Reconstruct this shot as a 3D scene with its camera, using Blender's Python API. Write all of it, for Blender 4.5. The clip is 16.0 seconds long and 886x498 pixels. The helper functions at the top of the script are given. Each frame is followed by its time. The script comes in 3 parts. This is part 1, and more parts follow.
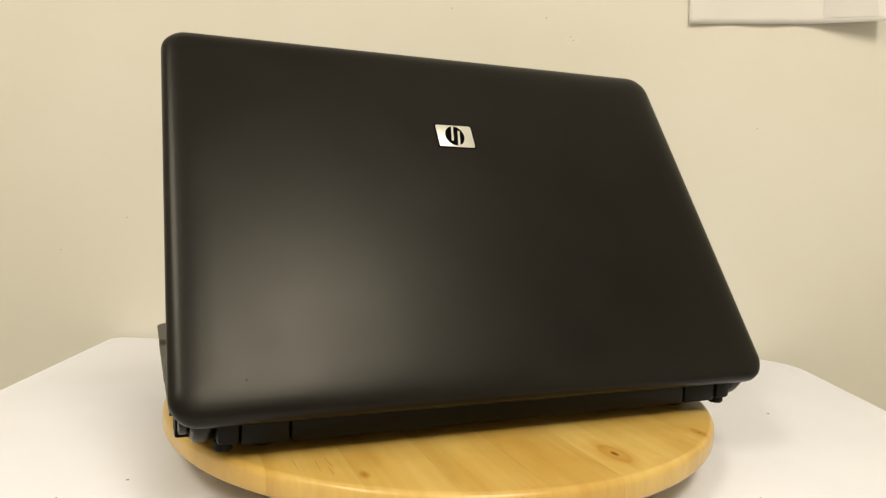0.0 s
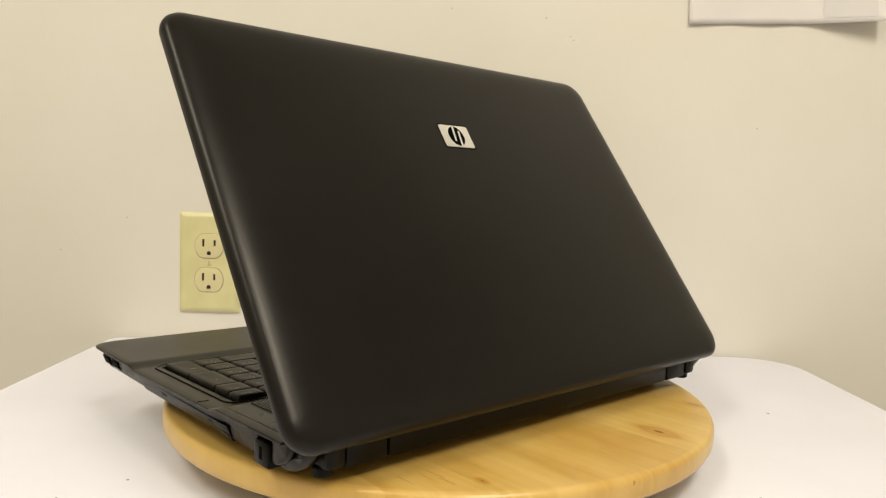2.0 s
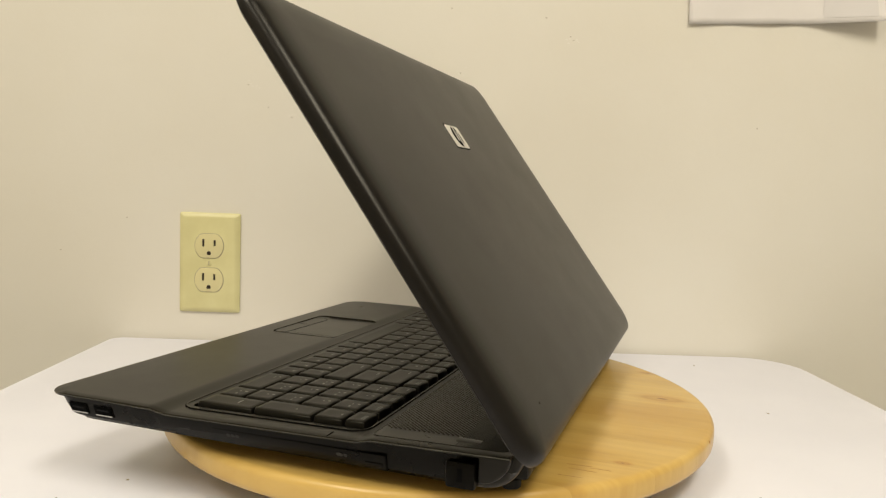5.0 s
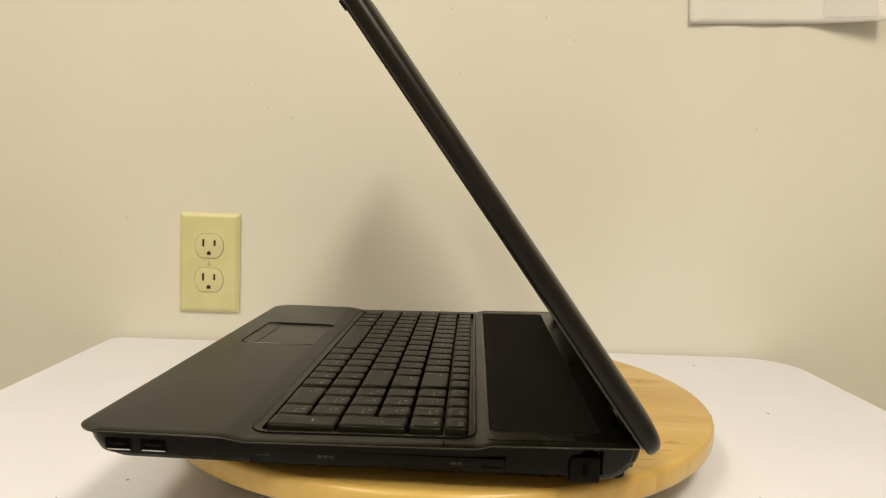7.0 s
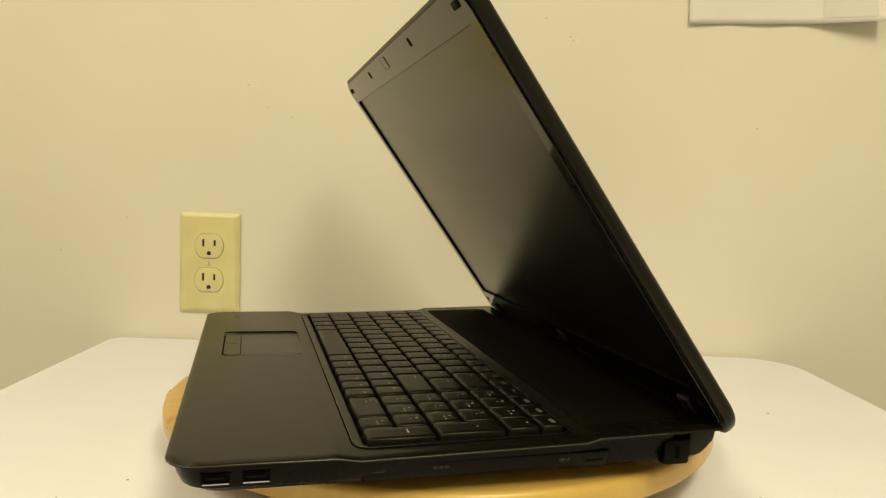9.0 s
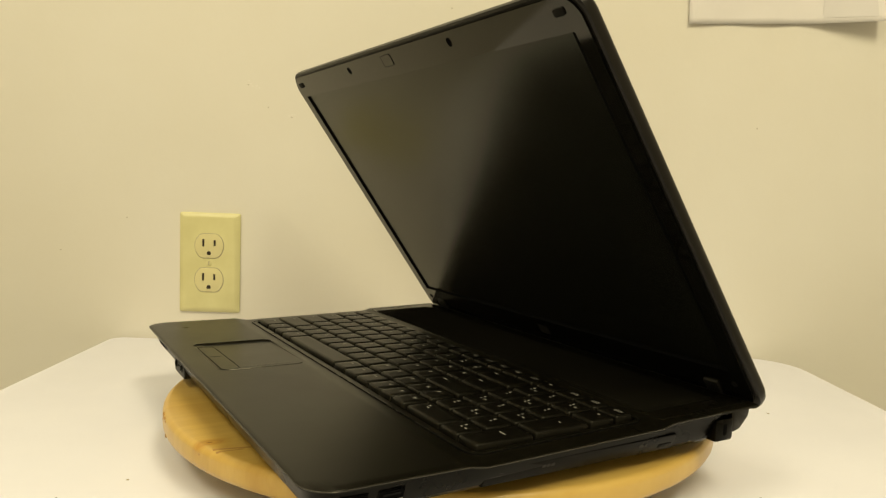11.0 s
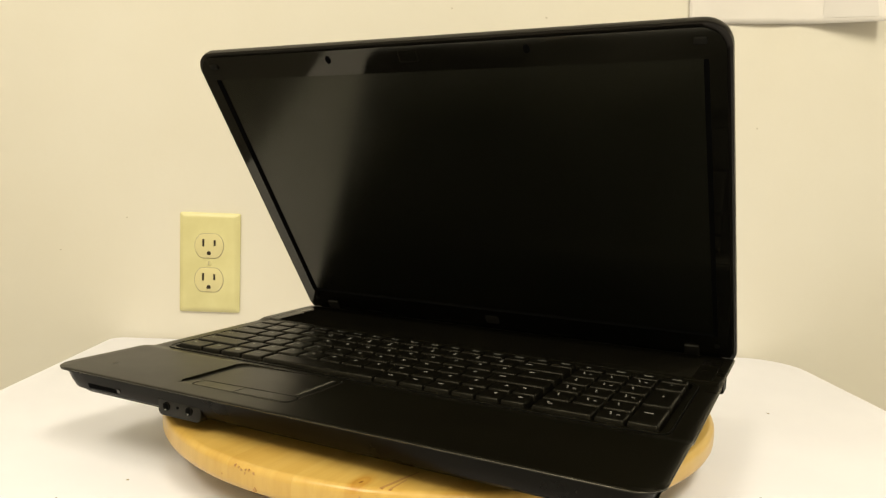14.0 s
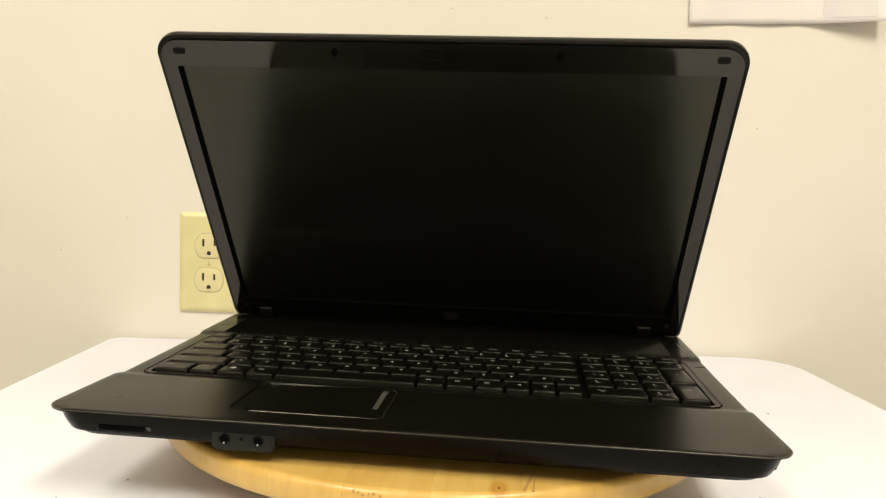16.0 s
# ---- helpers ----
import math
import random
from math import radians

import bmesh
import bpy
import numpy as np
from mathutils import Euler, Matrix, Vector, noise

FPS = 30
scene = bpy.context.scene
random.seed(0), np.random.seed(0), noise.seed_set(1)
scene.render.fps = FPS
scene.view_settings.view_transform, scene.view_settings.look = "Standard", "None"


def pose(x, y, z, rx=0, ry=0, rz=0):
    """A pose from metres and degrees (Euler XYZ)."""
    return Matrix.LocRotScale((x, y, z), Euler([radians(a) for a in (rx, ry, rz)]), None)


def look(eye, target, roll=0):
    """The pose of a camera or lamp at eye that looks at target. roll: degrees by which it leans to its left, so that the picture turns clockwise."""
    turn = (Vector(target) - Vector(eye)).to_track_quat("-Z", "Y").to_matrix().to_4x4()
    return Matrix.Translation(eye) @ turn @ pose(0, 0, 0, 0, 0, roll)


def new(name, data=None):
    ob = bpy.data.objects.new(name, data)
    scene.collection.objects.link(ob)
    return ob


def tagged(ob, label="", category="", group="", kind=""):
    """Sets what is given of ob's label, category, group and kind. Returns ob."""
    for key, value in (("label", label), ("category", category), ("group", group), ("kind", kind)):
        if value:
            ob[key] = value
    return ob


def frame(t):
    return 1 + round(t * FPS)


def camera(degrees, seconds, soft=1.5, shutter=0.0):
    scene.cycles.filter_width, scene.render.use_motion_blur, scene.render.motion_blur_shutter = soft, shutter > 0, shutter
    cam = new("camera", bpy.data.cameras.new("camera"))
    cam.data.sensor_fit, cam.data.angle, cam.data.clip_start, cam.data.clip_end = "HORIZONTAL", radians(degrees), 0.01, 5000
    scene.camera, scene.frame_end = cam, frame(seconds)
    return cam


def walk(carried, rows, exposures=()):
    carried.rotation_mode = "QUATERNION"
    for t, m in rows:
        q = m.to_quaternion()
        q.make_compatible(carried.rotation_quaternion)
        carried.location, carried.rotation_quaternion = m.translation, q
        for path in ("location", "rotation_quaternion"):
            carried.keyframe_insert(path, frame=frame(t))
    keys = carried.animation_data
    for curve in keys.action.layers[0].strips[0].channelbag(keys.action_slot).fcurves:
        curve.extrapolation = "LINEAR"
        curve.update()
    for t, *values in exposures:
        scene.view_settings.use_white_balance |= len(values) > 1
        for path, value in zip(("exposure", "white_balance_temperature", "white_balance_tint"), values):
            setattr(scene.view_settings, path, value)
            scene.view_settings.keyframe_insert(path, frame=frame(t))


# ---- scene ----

# ---------- camera ----------
EYE = Vector((0.0468, -0.5500, 0.1857))
YAW, PITCH, ROLL = radians(5.05), radians(-4.825), 2.03
AHEAD = Vector((-math.sin(YAW) * math.cos(PITCH), math.cos(YAW) * math.cos(PITCH), math.sin(PITCH)))
cam = camera(61.65, 16.0, soft=1.25)
VIEW = look(EYE, EYE + AHEAD, ROLL)
walk(cam, [(0.0, VIEW), (16.0, VIEW)],
     exposures=[(0.0, 0.08, 6200, 10), (2.0, 0.06, 6050, 13), (4.2, 0.02, 6130, 12), (6.3, -0.10, 6150, 12), (7.0, -0.09, 6350, 12), (8.0, -0.10, 7200, 4), (9.0, -0.11, 7500, 2), (10.2, -0.09, 7400, 2), (12.5, 0.05, 6950, 4), (13.5, 0.15, 6650, 6), (14.5, 0.29, 6450, 9), (15.5, 0.33, 6330, 9), (16.0, 0.36, 6100, 12)])

# ---------- light ----------
WALL = pose(-0.29337, 0.27252, 0, 0, 0, 5.78)   # x along the wall, y into it
CEILING_Z, FLOOR_Z = 1.75, -0.74
world = bpy.data.worlds.new("room_dark")
world.use_nodes = True
world.node_tree.nodes["Background"].inputs[0].default_value = (0.9, 0.85, 0.75, 1)
world.node_tree.nodes["Background"].inputs[1].default_value = 0.05
scene.world = world


def tube_lamp(x, y, sx, sy, watts, rz=0.0):
    d = bpy.data.lights.new("ceiling_lamp", "AREA")
    d.shape, d.size, d.size_y, d.energy, d.color = "RECTANGLE", sx, sy, watts, (1.0, 0.905, 0.685)
    ob = new("ceiling_lamp", d)
    ob.matrix_world = pose(x, y, CEILING_Z - 0.06, 0, 0, rz)
    return ob


LAMPS = [(0.66, -1.12, 0.42, 1.05, 34.0), (-0.75, -1.15, 0.42, 1.05, 23.0)]
for lx, ly, sx, sy, watts in LAMPS:
    tube_lamp(lx, ly, sx, sy, watts)


# ---------- materials ----------
def material(name, colour, rough=0.5, metal=0.0, spec=0.5):
    m = bpy.data.materials.new(name)
    m.use_nodes = True
    b = m.node_tree.nodes["Principled BSDF"]
    b.inputs["Base Color"].default_value = (*colour, 1)
    b.inputs["Roughness"].default_value = rough
    b.inputs["Metallic"].default_value = metal
    b.inputs["Specular IOR Level"].default_value = spec
    return m


def node(m, kind, **values):
    n = m.node_tree.nodes.new(kind)
    for k, val in values.items():
        n.inputs[k.replace("_", " ")].default_value = val
    return n


def link(m, a, b):
    m.node_tree.links.new(a, b)


def bsdf(m):
    return m.node_tree.nodes["Principled BSDF"]


def coords(m, scale=(1, 1, 1)):
    tc = m.node_tree.nodes.new("ShaderNodeTexCoord")
    mp = node(m, "ShaderNodeMapping")
    mp.inputs["Scale"].default_value = scale
    link(m, tc.outputs["Object"], mp.inputs["Vector"])
    return mp.outputs["Vector"]


def ramp(m, fac, stops):
    r = m.node_tree.nodes.new("ShaderNodeValToRGB")
    e = r.color_ramp.elements
    while len(e) < len(stops):
        e.new(0.5)
    for el, (p, c) in zip(e, stops):
        el.position, el.color = p, (*c, 1)
    link(m, fac, r.inputs["Fac"])
    return r.outputs["Color"]


def noise_of(m, vec, scale, detail=4.0, rough=0.5):
    n = node(m, "ShaderNodeTexNoise", Scale=scale, Detail=detail, Roughness=rough)
    link(m, vec, n.inputs["Vector"])
    return n.outputs["Fac"]


def mix(m, fac, a, b, blend="MIX"):
    n = m.node_tree.nodes.new("ShaderNodeMix")
    n.data_type, n.blend_type = "RGBA", blend
    if isinstance(fac, float):
        n.inputs[0].default_value = fac
    else:
        link(m, fac, n.inputs[0])
    for src, k in ((a, 6), (b, 7)):
        if isinstance(src, tuple):
            n.inputs[k].default_value = (*src, 1)
        else:
            link(m, src, n.inputs[k])
    return n.outputs[2]


def relief(m, height, strength, distance):
    b = node(m, "ShaderNodeBump", Strength=strength, Distance=distance)
    link(m, height, b.inputs["Height"])
    link(m, b.outputs["Normal"], bsdf(m).inputs["Normal"])


def rough_from(m, fac, lo, hi):
    r = node(m, "ShaderNodeMapRange")
    r.inputs["To Min"].default_value, r.inputs["To Max"].default_value = lo, hi
    link(m, fac, r.inputs["Value"])
    link(m, r.outputs["Result"], bsdf(m).inputs["Roughness"])


def plastic(name, colour, rough, grain=0.25, spec=0.5):
    m = material(name, colour, rough, spec=spec)
    bsdf(m).inputs["Specular Tint"].default_value = (1.0, 0.95, 0.80, 1)
    v = coords(m)
    smear = noise_of(m, v, 22.0, 5.0, 0.6)
    link(m, ramp(m, smear, [(0.3, tuple(c * 0.85 for c in colour)), (0.7, tuple(c * 1.18 for c in colour))]),
         bsdf(m).inputs["Base Color"])
    rough_from(m, smear, rough - 0.05, rough + 0.06)
    relief(m, noise_of(m, v, 2600.0, 2.0), grain, 0.00006)
    return m


LID_BLACK = plastic("lid_black_satin_plastic", (0.0034, 0.0028, 0.0021), 0.33, spec=0.225)
bsdf(LID_BLACK).inputs["Specular Tint"].default_value = (1.0, 0.95, 0.89, 1)
DECK_BLACK = plastic("deck_black_satin_plastic", (0.0035, 0.0031, 0.0019), 0.29, grain=0.10, spec=0.172)
SHELL_BLACK = plastic("shell_black_plastic", (0.0016, 0.0013, 0.0009), 0.28, spec=0.075)
# paler than the deck: edge highlights put into the base colour
EDGE_BLACK = plastic("edge_highlight_black_plastic", (0.012, 0.011, 0.009), 0.26, spec=0.5)
RIM_BLACK = plastic("rim_black_plastic", (0.0065, 0.0060, 0.0048), 0.26, spec=0.48)
BATTERY_BLACK = plastic("battery_black_plastic", (0.0026, 0.0023, 0.0019), 0.42, spec=0.15)
HINGE_BLACK = plastic("hinge_black_plastic", (0.0034, 0.0030, 0.0025), 0.28, spec=0.20)
KEY_BLACK = plastic("key_black_plastic", (0.0034, 0.0030, 0.0021), 0.33, spec=0.142)
GLOSS_BLACK = plastic("bezel_gloss_black", (0.0034, 0.0033, 0.0026), 0.06, grain=0.0)
STRIP_BLACK = plastic("speaker_strip_gloss_black", (0.0028, 0.0025, 0.0017), 0.22, grain=0.1, spec=0.11)
RUBBER = plastic("black_rubber", (0.0038, 0.0037, 0.0035), 0.66, spec=0.14)
SCREEN = plastic("screen_dark_matte_film", (0.0045, 0.0047, 0.0034), 0.21, grain=0.0, spec=0.43)
bsdf(SCREEN).inputs["Specular Tint"].default_value = (1.0, 0.97, 0.72, 1)
BADGE_GREY = material("bezel_badge_grey", (0.024, 0.023, 0.020), 0.4, metal=0.5)
CLIP_GREY = plastic("hinge_clip_grey_plastic", (0.009, 0.0087, 0.0077), 0.42, spec=0.22)
DASH_GREY = material("scroll_dash_grey", (0.085, 0.082, 0.072), 0.5)
PORT_DARK = material("port_dark_plastic", (0.0030, 0.0028, 0.0026), 0.5, spec=0.08)
MARK_GREY = material("drive_mark_grey", (0.028, 0.0272, 0.025), 0.6, spec=0.15)
DARK = material("socket_dark", (0.0015, 0.0015, 0.0015), 0.8, spec=0.03)
LEGEND = material("legend_print_pale", (0.26, 0.255, 0.24), 0.5)
LEGEND_DIM = material("legend_print_grey", (0.10, 0.098, 0.09), 0.5)
STEEL = material("port_steel", (0.55, 0.54, 0.51), 0.35, metal=1.0)
SILVER = material("badge_silver", (0.72, 0.70, 0.66), 0.32, metal=0.6)
BRACKET = plastic("bracket_black_plastic", (0.0062, 0.0060, 0.0056), 0.45, spec=0.22)

WALLPAINT = material("wall_cream_paint", (0.70, 0.62, 0.47), 0.6, spec=0.3)
v = coords(WALLPAINT)
blotch = noise_of(WALLPAINT, v, 3.0, 5.0, 0.55)
link(WALLPAINT, ramp(WALLPAINT, blotch, [(0.3, (0.685, 0.648, 0.575)), (0.7, (0.725, 0.698, 0.642))]), bsdf(WALLPAINT).inputs["Base Color"])
relief(WALLPAINT, noise_of(WALLPAINT, v, 90.0, 5.0, 0.55), 0.16, 0.0010)

LAMINATE = material("table_white_laminate", (0.80, 0.79, 0.76), 0.38)
v = coords(LAMINATE)
link(LAMINATE, ramp(LAMINATE, noise_of(LAMINATE, v, 9.0, 6.0, 0.6), [(0.3, (0.765, 0.765, 0.86)), (0.7, (0.795, 0.795, 0.89))]), bsdf(LAMINATE).inputs["Base Color"])
rough_from(LAMINATE, noise_of(LAMINATE, v, 30.0, 4.0), 0.32, 0.48)
relief(LAMINATE, noise_of(LAMINATE, v, 900.0, 2.0), 0.1, 0.0001)

IVORY = material("outlet_ivory_plastic", (0.68, 0.60, 0.28), 0.35)
v = coords(IVORY)
link(IVORY, ramp(IVORY, noise_of(IVORY, v, 40.0, 4.0), [(0.3, (0.60, 0.555, 0.285)), (0.7, (0.66, 0.62, 0.335))]), bsdf(IVORY).inputs["Base Color"])
IVORY_FACE = material("receptacle_pale_ivory", (0.645, 0.585, 0.32), 0.3)
PAPER = material("paper_white", (0.72, 0.70, 0.68), 0.8, spec=0.2)
v = coords(PAPER)
link(PAPER, ramp(PAPER, noise_of(PAPER, v, 12.0, 3.0), [(0.3, (0.685, 0.655, 0.645)), (0.7, (0.725, 0.695, 0.685))]), bsdf(PAPER).inputs["Base Color"])
PAPER_PRINT = material("paper_faint_grey_print", (0.625, 0.600, 0.600), 0.8, spec=0.2)
WALL_SPOT = material("wall_spot_grey", (0.50, 0.46, 0.39), 0.8)
SLOT_BROWN = material("slot_dark_brown", (0.022, 0.014, 0.007), 0.7)
SPECK_AND_GAP = material("speck_and_gap_shade_grey", (0.36, 0.32, 0.25), 0.8)
SCUFF_PALE = material("wall_patch_pale", (0.735, 0.705, 0.65), 0.7)
CEILPAINT = material("ceiling_white", (0.78, 0.77, 0.74), 0.8)
CARPET = material("floor_grey_carpet", (0.16, 0.15, 0.13), 0.95)
link(CARPET, ramp(CARPET, noise_of(CARPET, coords(CARPET), 300.0, 4.0), [(0.3, (0.11, 0.10, 0.09)), (0.7, (0.2, 0.19, 0.17))]), bsdf(CARPET).inputs["Base Color"])
LEG_METAL = material("table_leg_grey_metal", (0.35, 0.35, 0.35), 0.4, metal=0.7)

# knots and the dark streak of the turntable, in its own plan
KNOTS = [(-0.0460, 0.1605, 0.0125), (-0.1227, 0.1442, 0.0055), (0.0500, -0.1830, 0.0065), (0.1020, 0.148, 0.0035)]
BARK = material("bark_brown", (0.40, 0.225, 0.075), 0.5)
WOOD = material("birch_wood_varnished", (0.6, 0.4, 0.16), 0.33)


def build_wood(m):
    info = m.node_tree.nodes.new("ShaderNodeObjectInfo")
    tc = m.node_tree.nodes.new("ShaderNodeTexCoord")
    shift = node(m, "ShaderNodeCombineXYZ")
    sc = node(m, "ShaderNodeMath")
    sc.operation = "MULTIPLY"
    sc.inputs[1].default_value = 7.0
    link(m, info.outputs["Random"], sc.inputs[0])
    link(m, sc.outputs[0], shift.inputs["X"])
    link(m, sc.outputs[0], shift.inputs["Y"])
    add = node(m, "ShaderNodeVectorMath")
    link(m, tc.outputs["Object"], add.inputs[0])
    link(m, shift.outputs[0], add.inputs[1])
    mp = node(m, "ShaderNodeMapping")
    mp.inputs["Scale"].default_value = (30.0, 3.2, 8.0)
    link(m, add.outputs[0], mp.inputs["Vector"])
    grain = noise_of(m, mp.outputs["Vector"], 1.6, 6.0, 0.62)
    mp2 = node(m, "ShaderNodeMapping")
    mp2.inputs["Scale"].default_value = (200.0, 10.0, 30.0)
    link(m, add.outputs[0], mp2.inputs["Vector"])
    fine = noise_of(m, mp2.outputs["Vector"], 1.0, 4.0, 0.6)
    base = ramp(m, grain, [(0.2, (0.515, 0.325, 0.078)), (0.5, (0.595, 0.405, 0.118)), (0.8, (0.655, 0.465, 0.160))])
    streak = ramp(m, fine, [(0.3, (0.92, 0.89, 0.84)), (0.6, (1, 1, 1))])
    col = mix(m, 1.0, base, streak, "MULTIPLY")
    tone = ramp(m, info.outputs["Random"], [(0.0, (0.89, 0.84, 0.74)), (0.45, (0.95, 0.93, 0.89)), (1.0, (1.0, 1.0, 1.0))])
    col = mix(m, 1.0, col, tone, "MULTIPLY")
    cloud = ramp(m, noise_of(m, tc.outputs["Object"], 17.0, 4.0, 0.55), [(0.36, (0.92, 0.86, 0.72)), (0.62, (1, 1, 1))])
    col = mix(m, 1.0, col, cloud, "MULTIPLY")
    for x, y, r in KNOTS:
        sub = node(m, "ShaderNodeVectorMath")
        sub.operation = "SUBTRACT"
        link(m, tc.outputs["Object"], sub.inputs[0])
        sub.inputs[1].default_value = (x, y, 0.0334)
        sq = node(m, "ShaderNodeVectorMath")
        sq.operation = "MULTIPLY"
        link(m, sub.outputs[0], sq.inputs[0])
        sq.inputs[1].default_value = (1.0 / r, 0.45 / r, 0.5 / r)
        ln = node(m, "ShaderNodeVectorMath")
        ln.operation = "LENGTH"
        link(m, sq.outputs[0], ln.inputs[0])
        dark = ramp(m, ln.outputs["Value"], [(0.0, (0.30, 0.17, 0.07)), (0.09, (0.42, 0.25, 0.11)), (0.17, (0.88, 0.78, 0.60)), (0.48, (0.78, 0.63, 0.42)), (0.62, (0.92, 0.84, 0.70)), (1.0, (1, 1, 1))])
        col = mix(m, 1.0, col, dark, "MULTIPLY")
    link(m, col, bsdf(m).inputs["Base Color"])
    rough_from(m, fine, 0.25, 0.38)
    relief(m, fine, 0.15, 0.0003)


build_wood(WOOD)


# ---------- mesh helpers ----------
def finish(bm, name, mat, sharp=35.0, recalc=True):
    if recalc:
        bmesh.ops.recalc_face_normals(bm, faces=bm.faces)
    me = bpy.data.meshes.new(name)
    bm.to_mesh(me)
    bm.free()
    me.materials.append(mat)
    for p in me.polygons:
        p.use_smooth = True
    me.set_sharp_from_angle(angle=radians(sharp))
    return me


def part(name, bm, mat, parent=None, label="", sharp=35.0, recalc=True):
    ob = new(name, finish(bm, name, mat, sharp, recalc))
    ob.parent = parent
    return tagged(ob, label)


def share(name, me, parent, at):
    ob = new(name, me)
    ob.parent = parent
    ob.matrix_basis = Matrix.Translation(at)
    return ob


def box(x0, x1, y0, y1, z0, z1, bevel=0.0, bm=None, seg=2):
    bm = bm or bmesh.new()
    vs = [bm.verts.new((x, y, z)) for x in (x0, x1) for y in (y0, y1) for z in (z0, z1)]
    fs = [bm.faces.new([vs[i] for i in q]) for q in ((0, 1, 3, 2), (4, 6, 7, 5), (0, 4, 5, 1), (2, 3, 7, 6), (0, 2, 6, 4), (1, 5, 7, 3))]
    if bevel:
        es = list({e for f in fs for e in f.edges})
        bmesh.ops.bevel(bm, geom=es, offset=bevel, segments=seg, profile=0.5, affect="EDGES")
    return bm


def rrect(x0, x1, y0, y1, r, n=4):
    """Outline of a rectangle with round corners; r: one radius or four, from the x0 y0 corner round to the right."""
    rs = r if isinstance(r, tuple) else (r, r, r, r)
    out = []
    for (cx, cy, a0), q in zip(((x0, y0, 180), (x1, y0, 270), (x1, y1, 0), (x0, y1, 90)), rs):
        sx, sy = (1 if cx == x0 else -1), (1 if cy == y0 else -1)
        for k in range(n + 1):
            a = radians(a0 + 90.0 * k / n)
            out.append((cx + sx * q + q * math.cos(a), cy + sy * q + q * math.sin(a)))
    return out


def loft(loops, bm=None, cap=(True, True), to=None):
    """Joins loops of 3D points into a skin; to: maps each point."""
    bm = bm or bmesh.new()
    rings = [[bm.verts.new(to(*p) if to else p) for p in lp] for lp in loops]
    for a, b in zip(rings, rings[1:]):
        for i in range(len(a)):
            j = (i + 1) % len(a)
            bm.faces.new((a[i], a[j], b[j], b[i]))
    if cap[0]:
        bm.faces.new(rings[0][::-1])
    if cap[1]:
        bm.faces.new(rings[-1])
    return bm


def slab(outline, z0, z1, edge=0.0, bm=None, to=None):
    """A plate over an outline, with its upper edge eased."""
    cx = sum(p[0] for p in outline) / len(outline)
    cy = sum(p[1] for p in outline) / len(outline)

    def shrunk(d):
        res = []
        for x, y in outline:
            vx, vy = x - cx, y - cy
            res.append((x - math.copysign(min(d, abs(vx)), vx), y - math.copysign(min(d, abs(vy)), vy)))
        return res
    s = 1 if z1 > z0 else -1
    loops = [[(x, y, z0) for x, y in outline]]
    if edge:
        loops.append([(x, y, z1 - s * edge) for x, y in outline])
        loops.append([(x, y, z1 - s * edge * 0.3) for x, y in shrunk(edge * 0.3)])
        loops.append([(x, y, z1) for x, y in shrunk(edge)])
    else:
        loops.append([(x, y, z1) for x, y in outline])
    return loft(loops, bm, to=to)


def ring_plate(outer, inner, z0, z1, bm=None, to=None):
    """A flat frame between two outlines of the same count."""
    bm = bm or bmesh.new()
    f = to or (lambda x, y, z: (x, y, z))
    lo, li = [bm.verts.new(f(x, y, z1)) for x, y in outer], [bm.verts.new(f(x, y, z1)) for x, y in inner]
    bo, bi = [bm.verts.new(f(x, y, z0)) for x, y in outer], [bm.verts.new(f(x, y, z0)) for x, y in inner]
    n = len(outer)
    for i in range(n):
        j = (i + 1) % n
        bm.faces.new((lo[i], lo[j], li[j], li[i]))
        bm.faces.new((bo[i], bi[i], bi[j], bo[j]))
        bm.faces.new((lo[i], bo[i], bo[j], lo[j]))
        bm.faces.new((li[i], li[j], bi[j], bi[i]))
    return bm


def cylinder(c, axis, r, length, seg=24, bm=None, ease=0.0):
    """A rod centred at c along axis 'x', 'y' or 'z', its ends eased."""
    def at(u, w, h):
        return {"x": (c[0] + h, c[1] + u, c[2] + w), "y": (c[0] + u, c[1] + h, c[2] + w), "z": (c[0] + u, c[1] + w, c[2] + h)}[axis]
    h = length / 2
    stops = [(r - ease, -h), (r, -h + ease), (r, h - ease), (r - ease, h)] if ease else [(r, -h), (r, h)]
    loops = [[at(q * math.cos(2 * math.pi * k / seg), q * math.sin(2 * math.pi * k / seg), z) for k in range(seg)] for q, z in stops]
    return loft(loops, bm)


# ---------- the room ----------
def structure(name, bm, mat, label):
    ob = part(name, bm, mat, None, label)
    ob.matrix_world = WALL
    return tagged(ob, kind="structure")


structure("wall_north", box(-1.3, 2.0, 0.0, 0.12, FLOOR_Z, CEILING_Z), WALLPAINT, "cream painted plaster wall with small scuffs")
structure("wall_south", box(-1.3, 2.0, -3.12, -3.0, FLOOR_Z, CEILING_Z), WALLPAINT, "plain cream painted wall")
structure("wall_west", box(-1.42, -1.3, -3.12, 0.12, FLOOR_Z, CEILING_Z), WALLPAINT, "plain cream painted wall")
structure("wall_east", box(2.0, 2.12, -3.12, 0.12, FLOOR_Z, CEILING_Z), WALLPAINT, "plain cream painted wall")
structure("ceiling", box(-1.42, 2.12, -3.12, 0.12, CEILING_Z, CEILING_Z + 0.1), CEILPAINT, "plain white ceiling")
structure("floor", box(-1.42, 2.12, -3.12, 0.12, FLOOR_Z - 0.1, FLOOR_Z), CARPET, "grey carpet floor")


